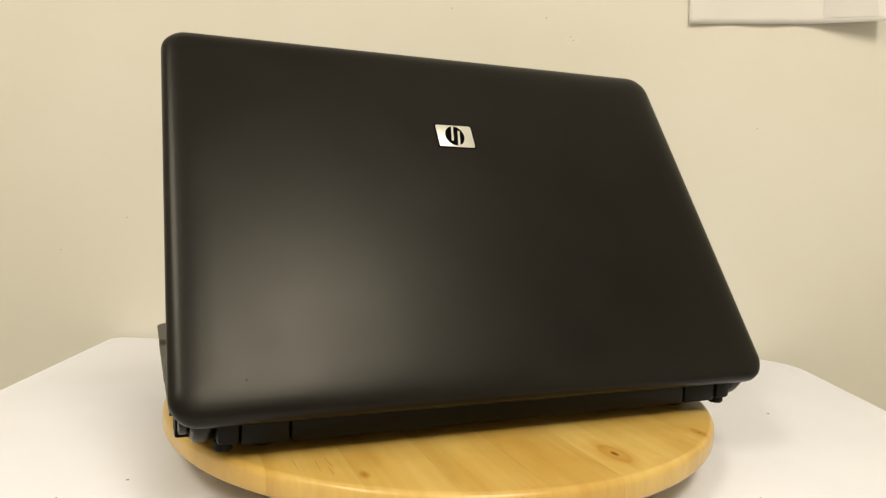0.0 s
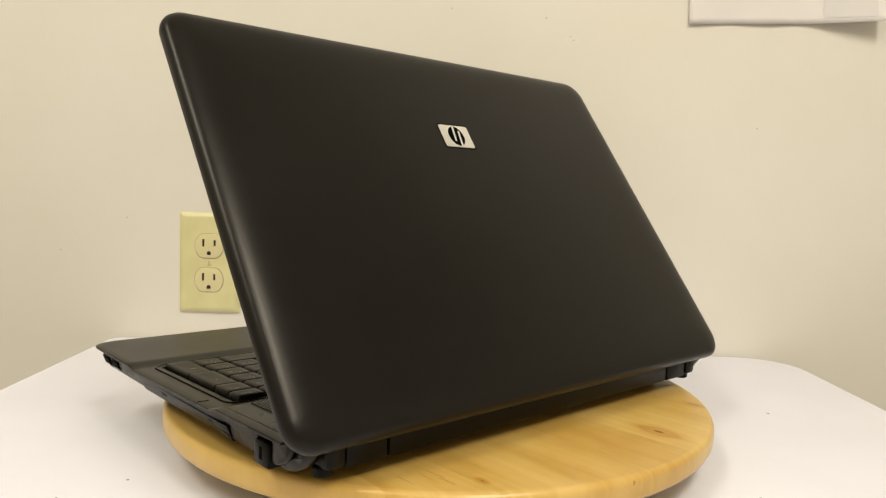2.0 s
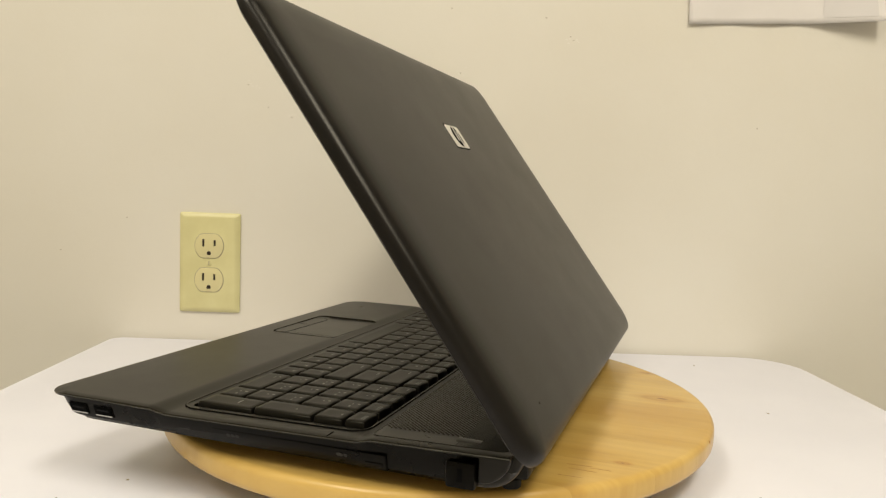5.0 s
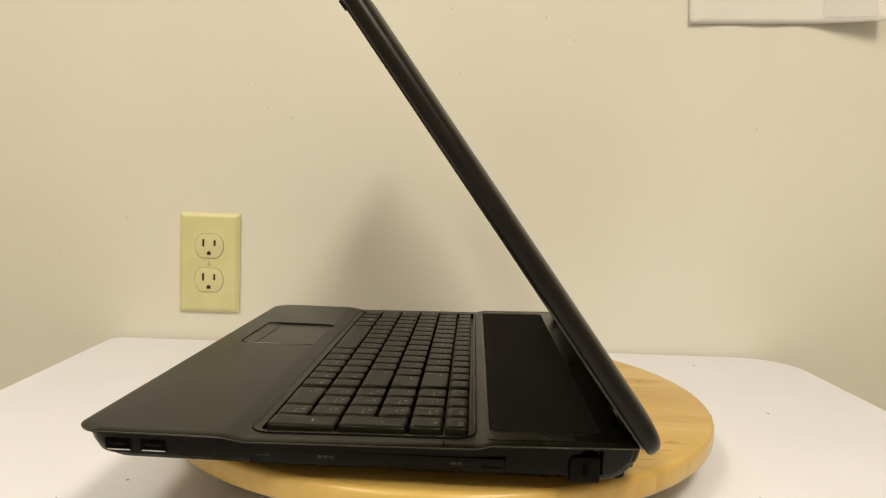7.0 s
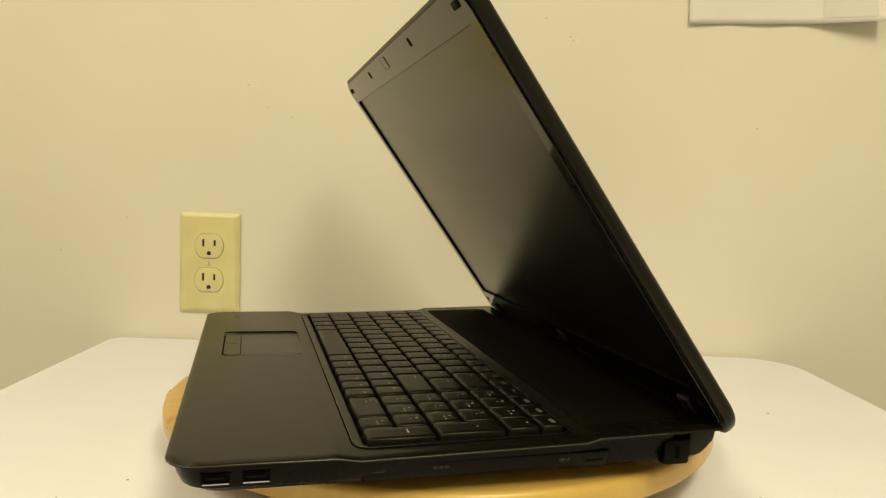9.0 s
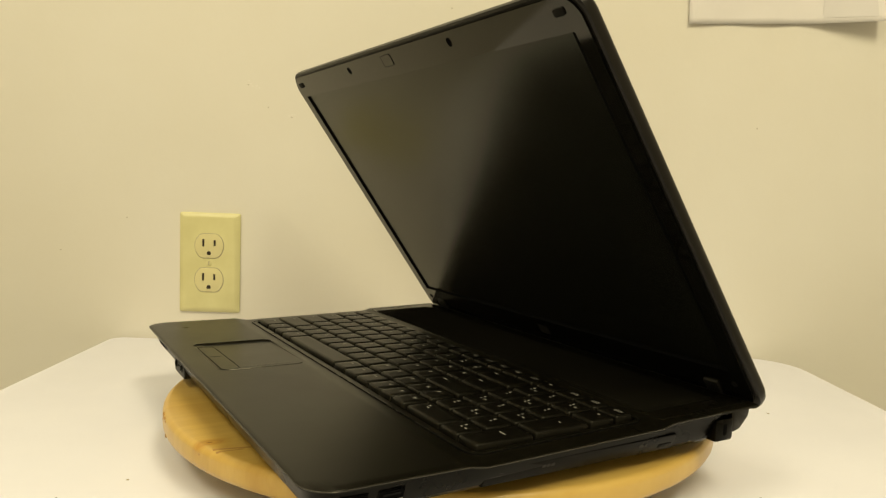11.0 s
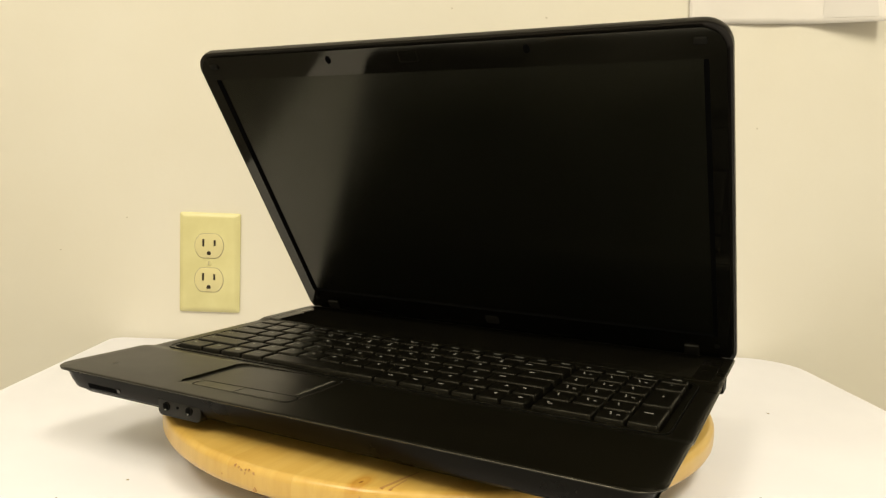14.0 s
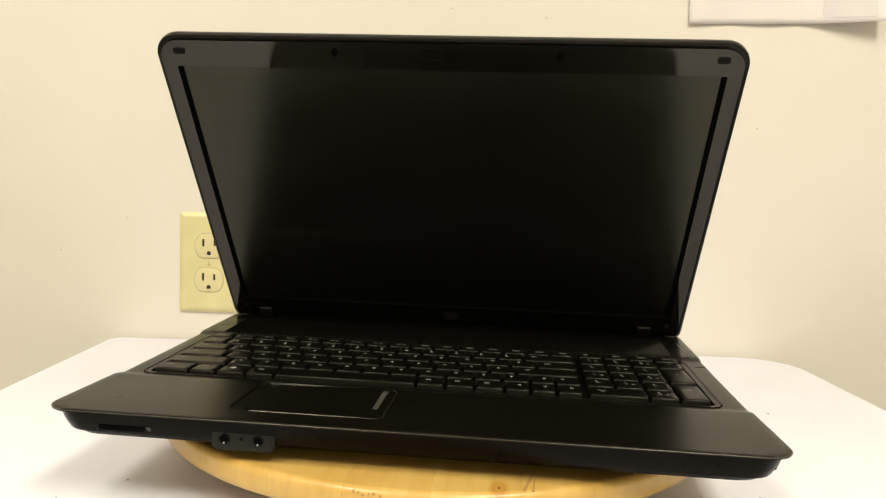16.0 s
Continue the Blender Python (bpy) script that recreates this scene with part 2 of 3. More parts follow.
def worktable():
    top = tagged(new("table"), "white laminate table with rounded corners against the wall", "table")
    top.matrix_world = WALL @ pose(0, 0, FLOOR_Z)
    h = -FLOOR_Z
    out = rrect(-0.1098, 0.6660, -1.22, -0.005, (0.05, 0.05, 0.056, 0.014), 8)
    part("tabletop", slab(out, h - 0.026, h, 0.0025), LAMINATE, top)
    for lx in (-0.06, 0.61):
        for ly in (-1.16, -0.06):
            part("leg", box(lx - 0.02, lx + 0.02, ly - 0.02, ly + 0.02, 0, h - 0.026, 0.004), LEG_METAL, top, "grey metal leg")
    return top


worktable()


def outlet():
    """Duplex receptacle with its cover plate, on the wall."""
    th = tagged(new("power_outlet"), "ivory plastic duplex power outlet on the cream wall", "power outlet")
    th.matrix_world = WALL @ pose(-0.0004, 0, 0.0890, 90, 0, 0)     # x along the wall, y up, z out of it
    w, hgt = 0.0343, 0.0572
    loops = [[(x, y, 0.0) for x, y in rrect(-w, w, -hgt, hgt, 0.002, 3)],
             [(x, y, 0.002) for x, y in rrect(-w, w, -hgt, hgt, 0.002, 3)],
             [(x, y, 0.0045) for x, y in rrect(-w + 0.003, w - 0.003, -hgt + 0.003, hgt - 0.003, 0.002, 3)],
             [(x, y, 0.0052) for x, y in rrect(-w + 0.006, w - 0.006, -hgt + 0.006, hgt - 0.006, 0.002, 3)]]
    part("cover_plate", loft(loops), IVORY, th)
    for cy in (0.0195, -0.0195):
        n = 28
        rim = []
        for k in range(n):
            a = 2 * math.pi * k / n
            rim.append((0.0163 * math.cos(a), max(-0.0137, min(0.0137, 0.0163 * math.sin(a))) + cy))
        face = part("receptacle", slab(rim, 0.0050, 0.0064, 0.0005), IVORY_FACE, th)
        # the shadow round the face is a grey ring, no real gap
        part("face_gap", ring_plate([(x * 1.035, (y - cy) * 1.04 + cy) for x, y in rim], rim, 0.0050, 0.00535), SPECK_AND_GAP, face, "thin grey ring painted as the gap's shadow")
        for sx, sh in ((-0.0064, 0.0042), (0.0064, 0.0034)):
            part("slot", box(sx - 0.0011, sx + 0.0011, cy + 0.0035 - sh, cy + 0.0035 + sh, 0.0060, 0.0067), SLOT_BROWN, face, "dark blade slot")
        hole = [(0.0024 * math.cos(a), max(-0.0018, 0.0027 * math.sin(a)) + cy - 0.0085) for a in [2 * math.pi * k / 16 for k in range(16)]]
        part("ground_hole", slab(hole, 0.0060, 0.0067), SLOT_BROWN, face, "dark round ground hole")
    screw = part("screw", cylinder((0, 0, 0.0054), "z", 0.0030, 0.0014, 20, ease=0.0004), IVORY, th, "ivory centre screw")
    part("screw_slot", box(-0.0004, 0.0004, -0.0024, 0.0024, 0.0058, 0.0063), SPECK_AND_GAP, screw)
    return th


outlet()


def poster():
    th = tagged(new("paper_sheet"), "white paper sheet on the wall with one curling lower corner", "paper")
    th.matrix_world = WALL @ pose(0.5338, -0.001, 0.3772, 90, -2.0, 0)   # x along the wall, y up, z out
    bm = bmesh.new()
    nx, ny, w, hgt = 40, 40, 0.2159, 0.2794
    grid = []
    for j in range(ny + 1):
        row = []
        for i in range(nx + 1):
            x, y = w * i / nx, hgt * j / ny
            c = max(0.0, (x - 0.115) / (w - 0.115)) * max(0.0, 1 - y / 0.11)
            lift = 0.020 * c ** 1.6 + 0.0011 * (1 + math.sin(x * 75 + 1.2)) * max(0.0, 1 - y / 0.05)
            row.append(bm.verts.new((x, y, 0.0006 + lift)))
        grid.append(row)
    for j in range(ny):
        for i in range(nx):
            bm.faces.new((grid[j][i], grid[j][i + 1], grid[j + 1][i + 1], grid[j + 1][i]))
    sheet = part("sheet", bm, PAPER, th, recalc=False)
    so = sheet.modifiers.new("thickness", "SOLIDIFY")
    so.thickness, so.offset = 0.0003, -1
    bm = bmesh.new()
    grid = []
    for j in range(21):
        row = []
        for i in range(9):
            x, y = 0.150 + 0.056 * i / 8, 0.006 + 0.2 * j / 20
            c = max(0.0, (x - 0.115) / (w - 0.115)) * max(0.0, 1 - y / 0.11)
            row.append(bm.verts.new((x, y, 0.0010 + 0.020 * c ** 1.6 + 0.0011 * (1 + math.sin(x * 75 + 1.2)) * max(0.0, 1 - y / 0.05))))
        grid.append(row)
    for j in range(20):
        for i in range(8):
            bm.faces.new((grid[j][i], grid[j][i + 1], grid[j + 1][i + 1], grid[j + 1][i]))
    part("printed_panel", bm, PAPER_PRINT, sheet, "faint grey printed panel", recalc=False)
    return th


poster()

# ---------- the turntable ----------
DISC_TOP, DISC_LOW, DISC_R = 0.0334, 0.0175, 0.1972
SEAMS = [-0.30, -0.158, -0.114, -0.071, -0.029, 0.016, 0.0615, 0.106, 0.150, 0.30]


def turntable():
    th = tagged(new("turntable"), "round varnished birch wood turntable made of glued planks", "turntable")
    prof = [(0.0, DISC_LOW), (DISC_R - 0.0055, DISC_LOW)]
    for k in range(1, 6):
        a = radians(-90 + 90 * k / 5)
        prof.append((DISC_R - 0.0055 + 0.0055 * math.cos(a), DISC_LOW + 0.0055 + 0.0055 * math.sin(a)))
    for k in range(0, 6):
        a = radians(90 * k / 5)
        prof.append((DISC_R - 0.0044 + 0.0044 * math.cos(a), DISC_TOP - 0.0044 + 0.0044 * math.sin(a)))
    prof.append((0.0, DISC_TOP))
    n = 240
    for x0, x1 in zip(SEAMS, SEAMS[1:]):
        bm = bmesh.new()
        rings = []
        for r, z in prof:
            rings.append([bm.verts.new((0, 0, z))] if r == 0 else [bm.verts.new((r * math.cos(2 * math.pi * k / n), r * math.sin(2 * math.pi * k / n), z)) for k in range(n)])
        for a, b in zip(rings, rings[1:]):
            for k in range(n):
                q = [a[k % len(a)], a[(k + 1) % len(a)], b[(k + 1) % len(b)], b[k % len(b)]]
                bm.faces.new(list(dict.fromkeys(q)))
        for px, side in ((x0 + 0.00003, -1), (x1 - 0.00003, 1)):
            cut = bmesh.ops.bisect_plane(bm, geom=bm.verts[:] + bm.edges[:] + bm.faces[:], plane_co=(px, 0, 0), plane_no=(side, 0, 0), clear_outer=True)
            es = [e for e in cut["geom_cut"] if isinstance(e, bmesh.types.BMEdge)]
            if es:
                bmesh.ops.contextual_create(bm, geom=es)
        part("plank", bm, WOOD, th)
    for sliver in ([(0.0618, -0.1842), (0.0636, -0.1842), (0.0665, -0.1700), (0.0690, -0.1560), (0.0682, -0.1560), (0.0648, -0.1705)],
                   [(0.1341, 0.1173), (0.1345, 0.1173), (0.1338, 0.1301), (0.1335, 0.1301)], [(0.1222, 0.1209), (0.1226, 0.1209), (0.1229, 0.1362), (0.1226, 0.1362)],
                   [(0.1165, 0.1190), (0.1168, 0.1190), (0.1154, 0.1329), (0.1151, 0.1329)], [(0.1175, 0.1322), (0.1178, 0.1322), (0.1174, 0.1434), (0.1171, 0.1434)],
                   [(0.0668, -0.1835), (0.0678, -0.1830), (0.0688, -0.1680), (0.0680, -0.1680)]):
        part("bark_streak", slab(sliver, DISC_TOP - 0.002, DISC_TOP + 0.00012), BARK, th, "thin brown streak of bark in the grain")
    rng = random.Random(21)
    for ang, z, r in ((-96.7, 0.0312, 0.0006), (-95.9, 0.0309, 0.0005), (-95.2, 0.0300, 0.0006), (-94.3, 0.0306, 0.0005), (-93.6, 0.0309, 0.0006), (-94.4, 0.0286, 0.0006),
                      (-92.6, 0.0300, 0.0007), (-92.3, 0.0212, 0.0011), (-99.8, 0.0240, 0.0005), (-74.2, 0.0285, 0.0006), (80.5, 0.0300, 0.0009)):
        a = radians(ang)
        pts = [(r * rng.uniform(0.7, 1.2) * math.cos(b), r * rng.uniform(0.8, 1.5) * math.sin(b)) for b in [2 * math.pi * k / 8 for k in range(8)]]

        def on_rim(u, w, d, a=a, z=z):
            return ((DISC_R + d) * math.cos(a) - u * math.sin(a), (DISC_R + d) * math.sin(a) + u * math.cos(a), z + w)
        part("pinhole", slab(pts, -0.002, 0.00015, to=on_rim), BARK, th, "tiny dark pinhole in the rim")
    foot = cylinder((0, 0, 0.0090), "z", 0.150, 0.0180, 64, ease=0.002)
    part("swivel_base", foot, RUBBER, th, "dark swivel ring under the board")
    return th


TURNTABLE = turntable()

# ---------- the laptop: x to the user's right, y to the hinge, z up from its feet ----------
XC = -0.0025
HALF_W, FRONT, REAR = 0.1994, -0.1782, 0.1048
DECK_Z = 0.0250


def profile(y):
    """The deck's height along its depth: palm rest, keyboard, speaker strip."""
    stops = [(-0.30, 0.0), (-0.104, 0.0), (-0.089, -0.0020), (0.025, 0.0002), (0.035, 0.0022), (0.12, 0.0042)]
    for (a, p), (b, q) in zip(stops, stops[1:]):
        if y <= b:
            f = max(0.0, (y - a) / (b - a))
            return p + (q - p) * (f * f * (3 - 2 * f) if b - a < 0.02 else f)
    return stops[-1][1]


WELL = (-0.1866, 0.1792, -0.0862, 0.0238)
PAD = (-0.1040, -0.0160, -0.1605, -0.1010)


def pad_depth(x, y):
    """The touchpad's recess: deep on one side, running out on the other and towards the front."""
    across = max(0.0, 1 - (x - PAD[0]) / (PAD[1] - PAD[0]))
    return 0.0015 * across * (0.35 + 0.65 * max(0.0, min(1.0, (y - PAD[2]) / 0.0141)))


def pad_corner(y):
    """How far the round corners of the recess draw its deep side in."""
    r, d = 0.0068, min(y - PAD[2], PAD[3] - y)
    return 0.0 if d >= r else r - math.sqrt(max(0.0, r * r - (r - max(0.0, d)) ** 2))


def deck_height(x, y):
    z = DECK_Z + profile(y)
    if WELL[0] < x < WELL[1] and WELL[2] < y < WELL[3]:
        z -= 0.0035
    if PAD[0] + pad_corner(y) < x < PAD[1] and PAD[2] < y < PAD[3]:
        z -= pad_depth(x, y)
    return z


def deck_cover(parent):
    e = 0.0002
    x0, x1 = XC - HALF_W, XC + HALF_W
    xs = sorted({x0, x0 + 0.0004, x0 + 0.0009, x0 + 0.006, x1 - 0.006, x1 - 0.0009, x1 - 0.0004, x1, WELL[0] - e, WELL[0] + e, WELL[1] - e, WELL[1] + e,
                 PAD[0] - e, PAD[0] + e, PAD[1] - e, PAD[1] + e, *[x0 + 0.012 * k for k in range(1, 33)]})
    ys = sorted({FRONT, FRONT + 0.0004, FRONT + 0.0009, FRONT + 0.003, FRONT + 0.005, FRONT + 0.008, FRONT + 0.012, FRONT + 0.016,
                 WELL[2] - e, WELL[2] + e, WELL[3] - e, WELL[3] + e, PAD[2] - e, PAD[2] + e, PAD[3] - e, PAD[3] + 0.002, *[q + d * k for q, d in ((PAD[2], 1), (PAD[3], -1)) for k in (0.0006, 0.0013, 0.0023, 0.0036, 0.0052, 0.0069)], PAD[2] + 0.0141, -0.1005, -0.0985, -0.0965, -0.0945, -0.0925, -0.0905, -0.089,
                 0.025, 0.027, 0.029, 0.031, 0.033, 0.035, REAR - 0.002, REAR, *[-0.06 + 0.02 * k for k in range(0, 8)]})
    r = 0.016

    def half(y):
        d = y - FRONT
        return HALF_W if d >= r else HALF_W - r + math.sqrt(max(0.0, r * r - (r - d) ** 2))
    bm = bmesh.new()
    grid = []
    for y in ys:
        hw, row = half(y), []
        for x in xs:
            px = XC + max(-hw, min(hw, x - XC))
            if abs(x - PAD[0]) < 2 * e and PAD[2] < y < PAD[3]:
                px += pad_corner(y)
            qx, qy = abs(px - XC) - (HALF_W - r), FRONT + r - y
            edge = r - math.hypot(qx, qy) if qx > 0 and qy > 0 else min(HALF_W - abs(px - XC), y - FRONT)
            drop = 0.0007 * max(0.0, 1 - max(0.0, edge) / 0.0009) ** 2
            row.append(bm.verts.new((px, y, deck_height(px, y) - drop)))
        grid.append(row)
    for a, b in zip(grid, grid[1:]):
        for i in range(len(xs) - 1):
            bm.faces.new((a[i], a[i + 1], b[i + 1], b[i]))
    loop = grid[0][:] + [g[-1] for g in grid[1:]] + grid[-1][-2::-1] + [g[0] for g in grid[-2:0:-1]]
    low = [bm.verts.new((p.co.x, p.co.y, 0.0235 + profile(p.co.y))) for p in loop]
    ins = [bm.verts.new((XC + (p.co.x - XC) * 0.976, p.co.y * 0.976, 0.0231 + profile(p.co.y))) for p in loop]
    for a, b in ((loop, low), (low, ins)):
        for i in range(len(a)):
            j = (i + 1) % len(a)
            bm.faces.new((a[i], b[i], b[j], a[j]))
    bmesh.ops.remove_doubles(bm, verts=bm.verts, dist=0.00003)
    return part("palm_rest_deck", bm, DECK_BLACK, parent, sharp=28)


def set_back(x, y=FRONT):
    """How far the front wall under the palm rest draws back towards one corner."""
    return 0.0014 * max(0.0, min(1.0, (0.19 - x) / 0.37)) * max(0.0, min(1.0, (-0.09 - y) / 0.06))


def lower_shell(parent):
    # height, insets of the right, front and left walls, corner
    steps = [(0.0040, 0.036, 0.037, 0.037, 0.02), (0.0046, 0.028, 0.028, 0.029, 0.02), (0.0062, 0.0160, 0.0150, 0.0155, 0.017), (0.0080, 0.0115, 0.0105, 0.0108, 0.016),
             (0.0102, 0.0095, 0.0086, 0.0088, 0.015), (0.0108, 0.0080, 0.0067, 0.0070, 0.015), (0.0116, 0.0075, 0.0062, 0.0064, 0.015), (0.0165, 0.0055, 0.0042, 0.0045, 0.015),
             (0.0233, 0.0030, 0.0026, 0.0030, 0.015), (0.0160, 0.0085, 0.0120, 0.0110, 0.015)]
    rings = []
    for z, d, f, g, r in steps:
        flat = rrect(XC - HALF_W + g, XC + HALF_W - d, FRONT + f, 0.0900 - d * 0.3, r, 6)
        loop = []
        for i, (x, y) in enumerate(flat):
            loop.append((x, y))
            if i % 7 == 6:
                nx, ny = flat[(i + 1) % len(flat)]
                loop += [(x + (nx - x) * k / 32, y + (ny - y) * k / 32) for k in range(1, 32)]
        rings.append([(x, y + set_back(x, y) * (1.0 if z < 0.02 else 0.5), z + (profile(y) if z > 0.016 else 0)) for x, y in loop])
    return part("lower_shell", loft(rings), SHELL_BLACK, parent)


def key_mesh(w, d):
    h = 0.0046
    spec = [(0.0, 0.0005), (0.0034, 0.0009), (0.0042, 0.0012), (h, 0.0018)]
    loops = [[(x, y, z) for x, y in rrect(-w / 2 + i, w / 2 - i, -d / 2 + i, d / 2 - i, 0.0012, 2)] for z, i in spec]
    loops.append([(x, y, h - 0.00015) for x, y in rrect(-w / 2 + 0.0050, w / 2 - 0.0050, -d / 2 + 0.0045, d / 2 - 0.0045, 0.0012, 2)])
    return finish(loft(loops), "key", KEY_BLACK, 60)


def key_lift(y):
    """The key bed rises a little towards the hinge."""
    return 0.0008 + 0.0010 * max(0.0, (y + 0.086) / 0.11)


def legend_marks(w, r, k, u, numpad):
    """The prints of one key as plain bars: across and along from its centre, width, depth, pale or dim."""
    if r == 5:
        if k < 1:
            return [(-0.0030, 0.0022, 0.0030, 0.0008, 1)]
        if k > 8 or numpad:
            return [(0.0012, 0.0030, 0.0060, 0.0008, 0), (0.0012, 0.0014, 0.0060, 0.0008, 0), (-0.0016, 0.0022, 0.0009, 0.0018, 0), (0.0012, 0.0022, 0.0009, 0.0018, 0), (0.0038, 0.0022, 0.0009, 0.0018, 0)]
        return [(-0.0024, 0.0022, 0.0008, 0.0015, 1), (-0.0010, 0.0022, 0.0009, 0.0015, 1), (0.0026, 0.0014, 0.0024, 0.0016, 0)]
    if numpad:
        if w > 1.5 * u:
            return [(-0.0115, 0.0036, 0.0014, 0.0008, 1), (-0.0095, 0.0008, 0.0030, 0.0007, 1)]
        if k == 3:
            return [(-0.0010, 0.0045, 0.0052, 0.0008, 1)] if r == 0 else [(0.0, 0.0045, 0.0013, 0.0009, 1)]
        return [(-0.0020, 0.0042, 0.0009, 0.0017, 1), (-0.0012, 0.0008, 0.0012, 0.0008, 1), (0.0032, 0.0008, 0.0022, 0.0007, 1)][:3 if (k + r) % 2 == 0 else 2]
    if w > 1.2 * u:
        return [(-w / 2 + 0.0078, 0.0030, 0.0044, 0.0009, 1)]
    style = (k * 5 + r * 3) % 4
    if r == 4:
        return [(-0.0034, 0.0036, 0.0015, 0.0008, 1), (-0.0034, -0.0002, 0.0009, 0.0018, 1), (-0.0022, -0.0002, 0.0009, 0.0018, 1)]
    if r == 0:
        return [(-0.0024, 0.0030, 0.0036, 0.0009, 1)]
    pair = [(-0.0040, 0.0034, 0.0007, 0.0020, 1), (-0.0026, 0.0034, 0.0007, 0.0020, 1), (-0.0033, 0.0042, 0.0018, 0.0006, 1), (-0.0033, 0.0026, 0.0018, 0.0006, 1)]
    return [pair[:2] + pair[2:3], pair[:1] + pair[2:], pair[1:2] + pair[2:], pair[:2]][style]


def keyboard(parent):
    u, left, pad_left, pad_u = 0.01893, -0.1848, 0.1022, 0.01885
    ys = [-0.0847, -0.0660, -0.0473, -0.0286, -0.0099, 0.0088, 0.0222]
    rows = [[1.278, 0.978, 1.045, 1.040, 4.987, 0.993, 1.014, 1.014, 0.885, 0.874, 0.892], [2.245] + [1] * 10 + [0.989, 0.874, 0.892], [1.75] + [1] * 11 + [2.25],
            [1.5] + [1] * 12 + [1.5], [1] * 13 + [2], [0.9375] * 16]
    pads = [(0, 0, 2, 1), (2, 0, 1, 1), (3, 0, 1, 2), (0, 1, 1, 1), (1, 1, 1, 1), (2, 1, 1, 1), (0, 2, 1, 1), (1, 2, 1, 1), (2, 2, 1, 1), (3, 2, 1, 2),
            (0, 3, 1, 1), (1, 3, 1, 1), (2, 3, 1, 1), (0, 4, 1, 1), (1, 4, 1, 1), (2, 4, 1, 1), (3, 4, 1, 1), (0, 5, 1, 1), (1, 5, 1, 1), (2, 5, 1, 1), (3, 5, 1, 1)]
    arrows = {(0, 8): 180, (0, 9): 270, (0, 10): 0, (1, 12): 90}
    spots = []
    for r, row in enumerate(rows):
        x = left
        for k, w in enumerate(row):
            spots.append((x, ys[r], w * u, ys[r + 1] - ys[r], r, k, False))
            x += w * u
    for c, r, w, hh in pads:
        spots.append((pad_left + c * pad_u, ys[r], w * pad_u, ys[r + hh] - ys[r], r, c, True))
    meshes, bars = {}, {}
    for x, y, w, d, r, k, numpad in spots:
        size = (round(w, 5), round(d, 5))
        if size not in meshes:
            meshes[size] = key_mesh(w, d)
        cx, cy = x + w / 2, y + d / 2
        key = share("key", meshes[size], parent, (cx, cy, DECK_Z - 0.0035 + profile(cy) + key_lift(cy) + 0.0002))
        if w > 4 * u:
            continue
        if (r, k) in arrows and not numpad:
            a = radians(arrows[r, k])
            tri = [(0.0016 * math.cos(a + q), 0.0016 * math.sin(a + q)) for q in (0.0, radians(125), radians(235))]
            part("legend", slab([(px + 0.0012, py + 0.0030) for px, py in tri], 0.0042, 0.00456), LEGEND, key)
            continue
        if (r, k) == (0, 2) and not numpad:
            part("legend", cylinder((-0.0020, 0.0025, 0.0044), "z", 0.0023, 0.0003, 16), LEGEND, key, "round pale print")
            continue
        for fx, fy, mw, md, pale in legend_marks(w, r, k, u, numpad):
            bk = (round(mw, 5), round(md, 5), pale)
            if bk not in bars:
                bars[bk] = finish(box(-mw / 2, mw / 2, -md / 2, md / 2, 0, 0.00012), "legend", LEGEND if pale else LEGEND_DIM)
            share("legend", bars[bk], key, (fx, fy, 0.00446))
    # the flush surround of the keys and the thin groove round it
    def on_deck(x, y, z):
        return x, y, z + profile(y)
    rim_out, rim_in = rrect(WELL[0] - 0.0044, WELL[1] + 0.0044, WELL[2] - 0.0050, WELL[3] + 0.0016, 0.0100, 6), rrect(WELL[0] - 0.0002, WELL[1] + 0.0002, WELL[2] - 0.0002, WELL[3], 0.004, 6)
    rim = part("keyboard_rim", ring_plate(rim_out, rim_in, DECK_Z - 0.0030, DECK_Z + 0.00016, to=on_deck), DECK_BLACK, parent)
    groove_out = rrect(WELL[0] - 0.0051, WELL[1] + 0.0051, WELL[2] - 0.0057, WELL[3] + 0.0023, 0.0107, 6)
    part("rim_groove", ring_plate(groove_out, rim_out, DECK_Z - 0.0010, DECK_Z + 0.00010, to=on_deck), DARK, rim, "thin dark groove round the keyboard")
    # raised line, paler than the deck in place of the rim's highlight
    line_in = rrect(WELL[0] - 0.0039, WELL[1] + 0.0039, WELL[2] - 0.0045, WELL[3] + 0.0011, 0.0095, 6)
    part("rim_highlight", ring_plate(rim_out, line_in, DECK_Z, DECK_Z + 0.00065, to=on_deck), RIM_BLACK, rim, "thin paler line for the highlight on the keyboard rim")
    part("deck_seam", slab([(0.1885, 0.0092), (0.1955, 0.0092), (0.1955, 0.0099), (0.1885, 0.0099)], DECK_Z - 0.0008, DECK_Z + 0.00022, to=on_deck), DARK, parent, "thin dark seam beside the keys")


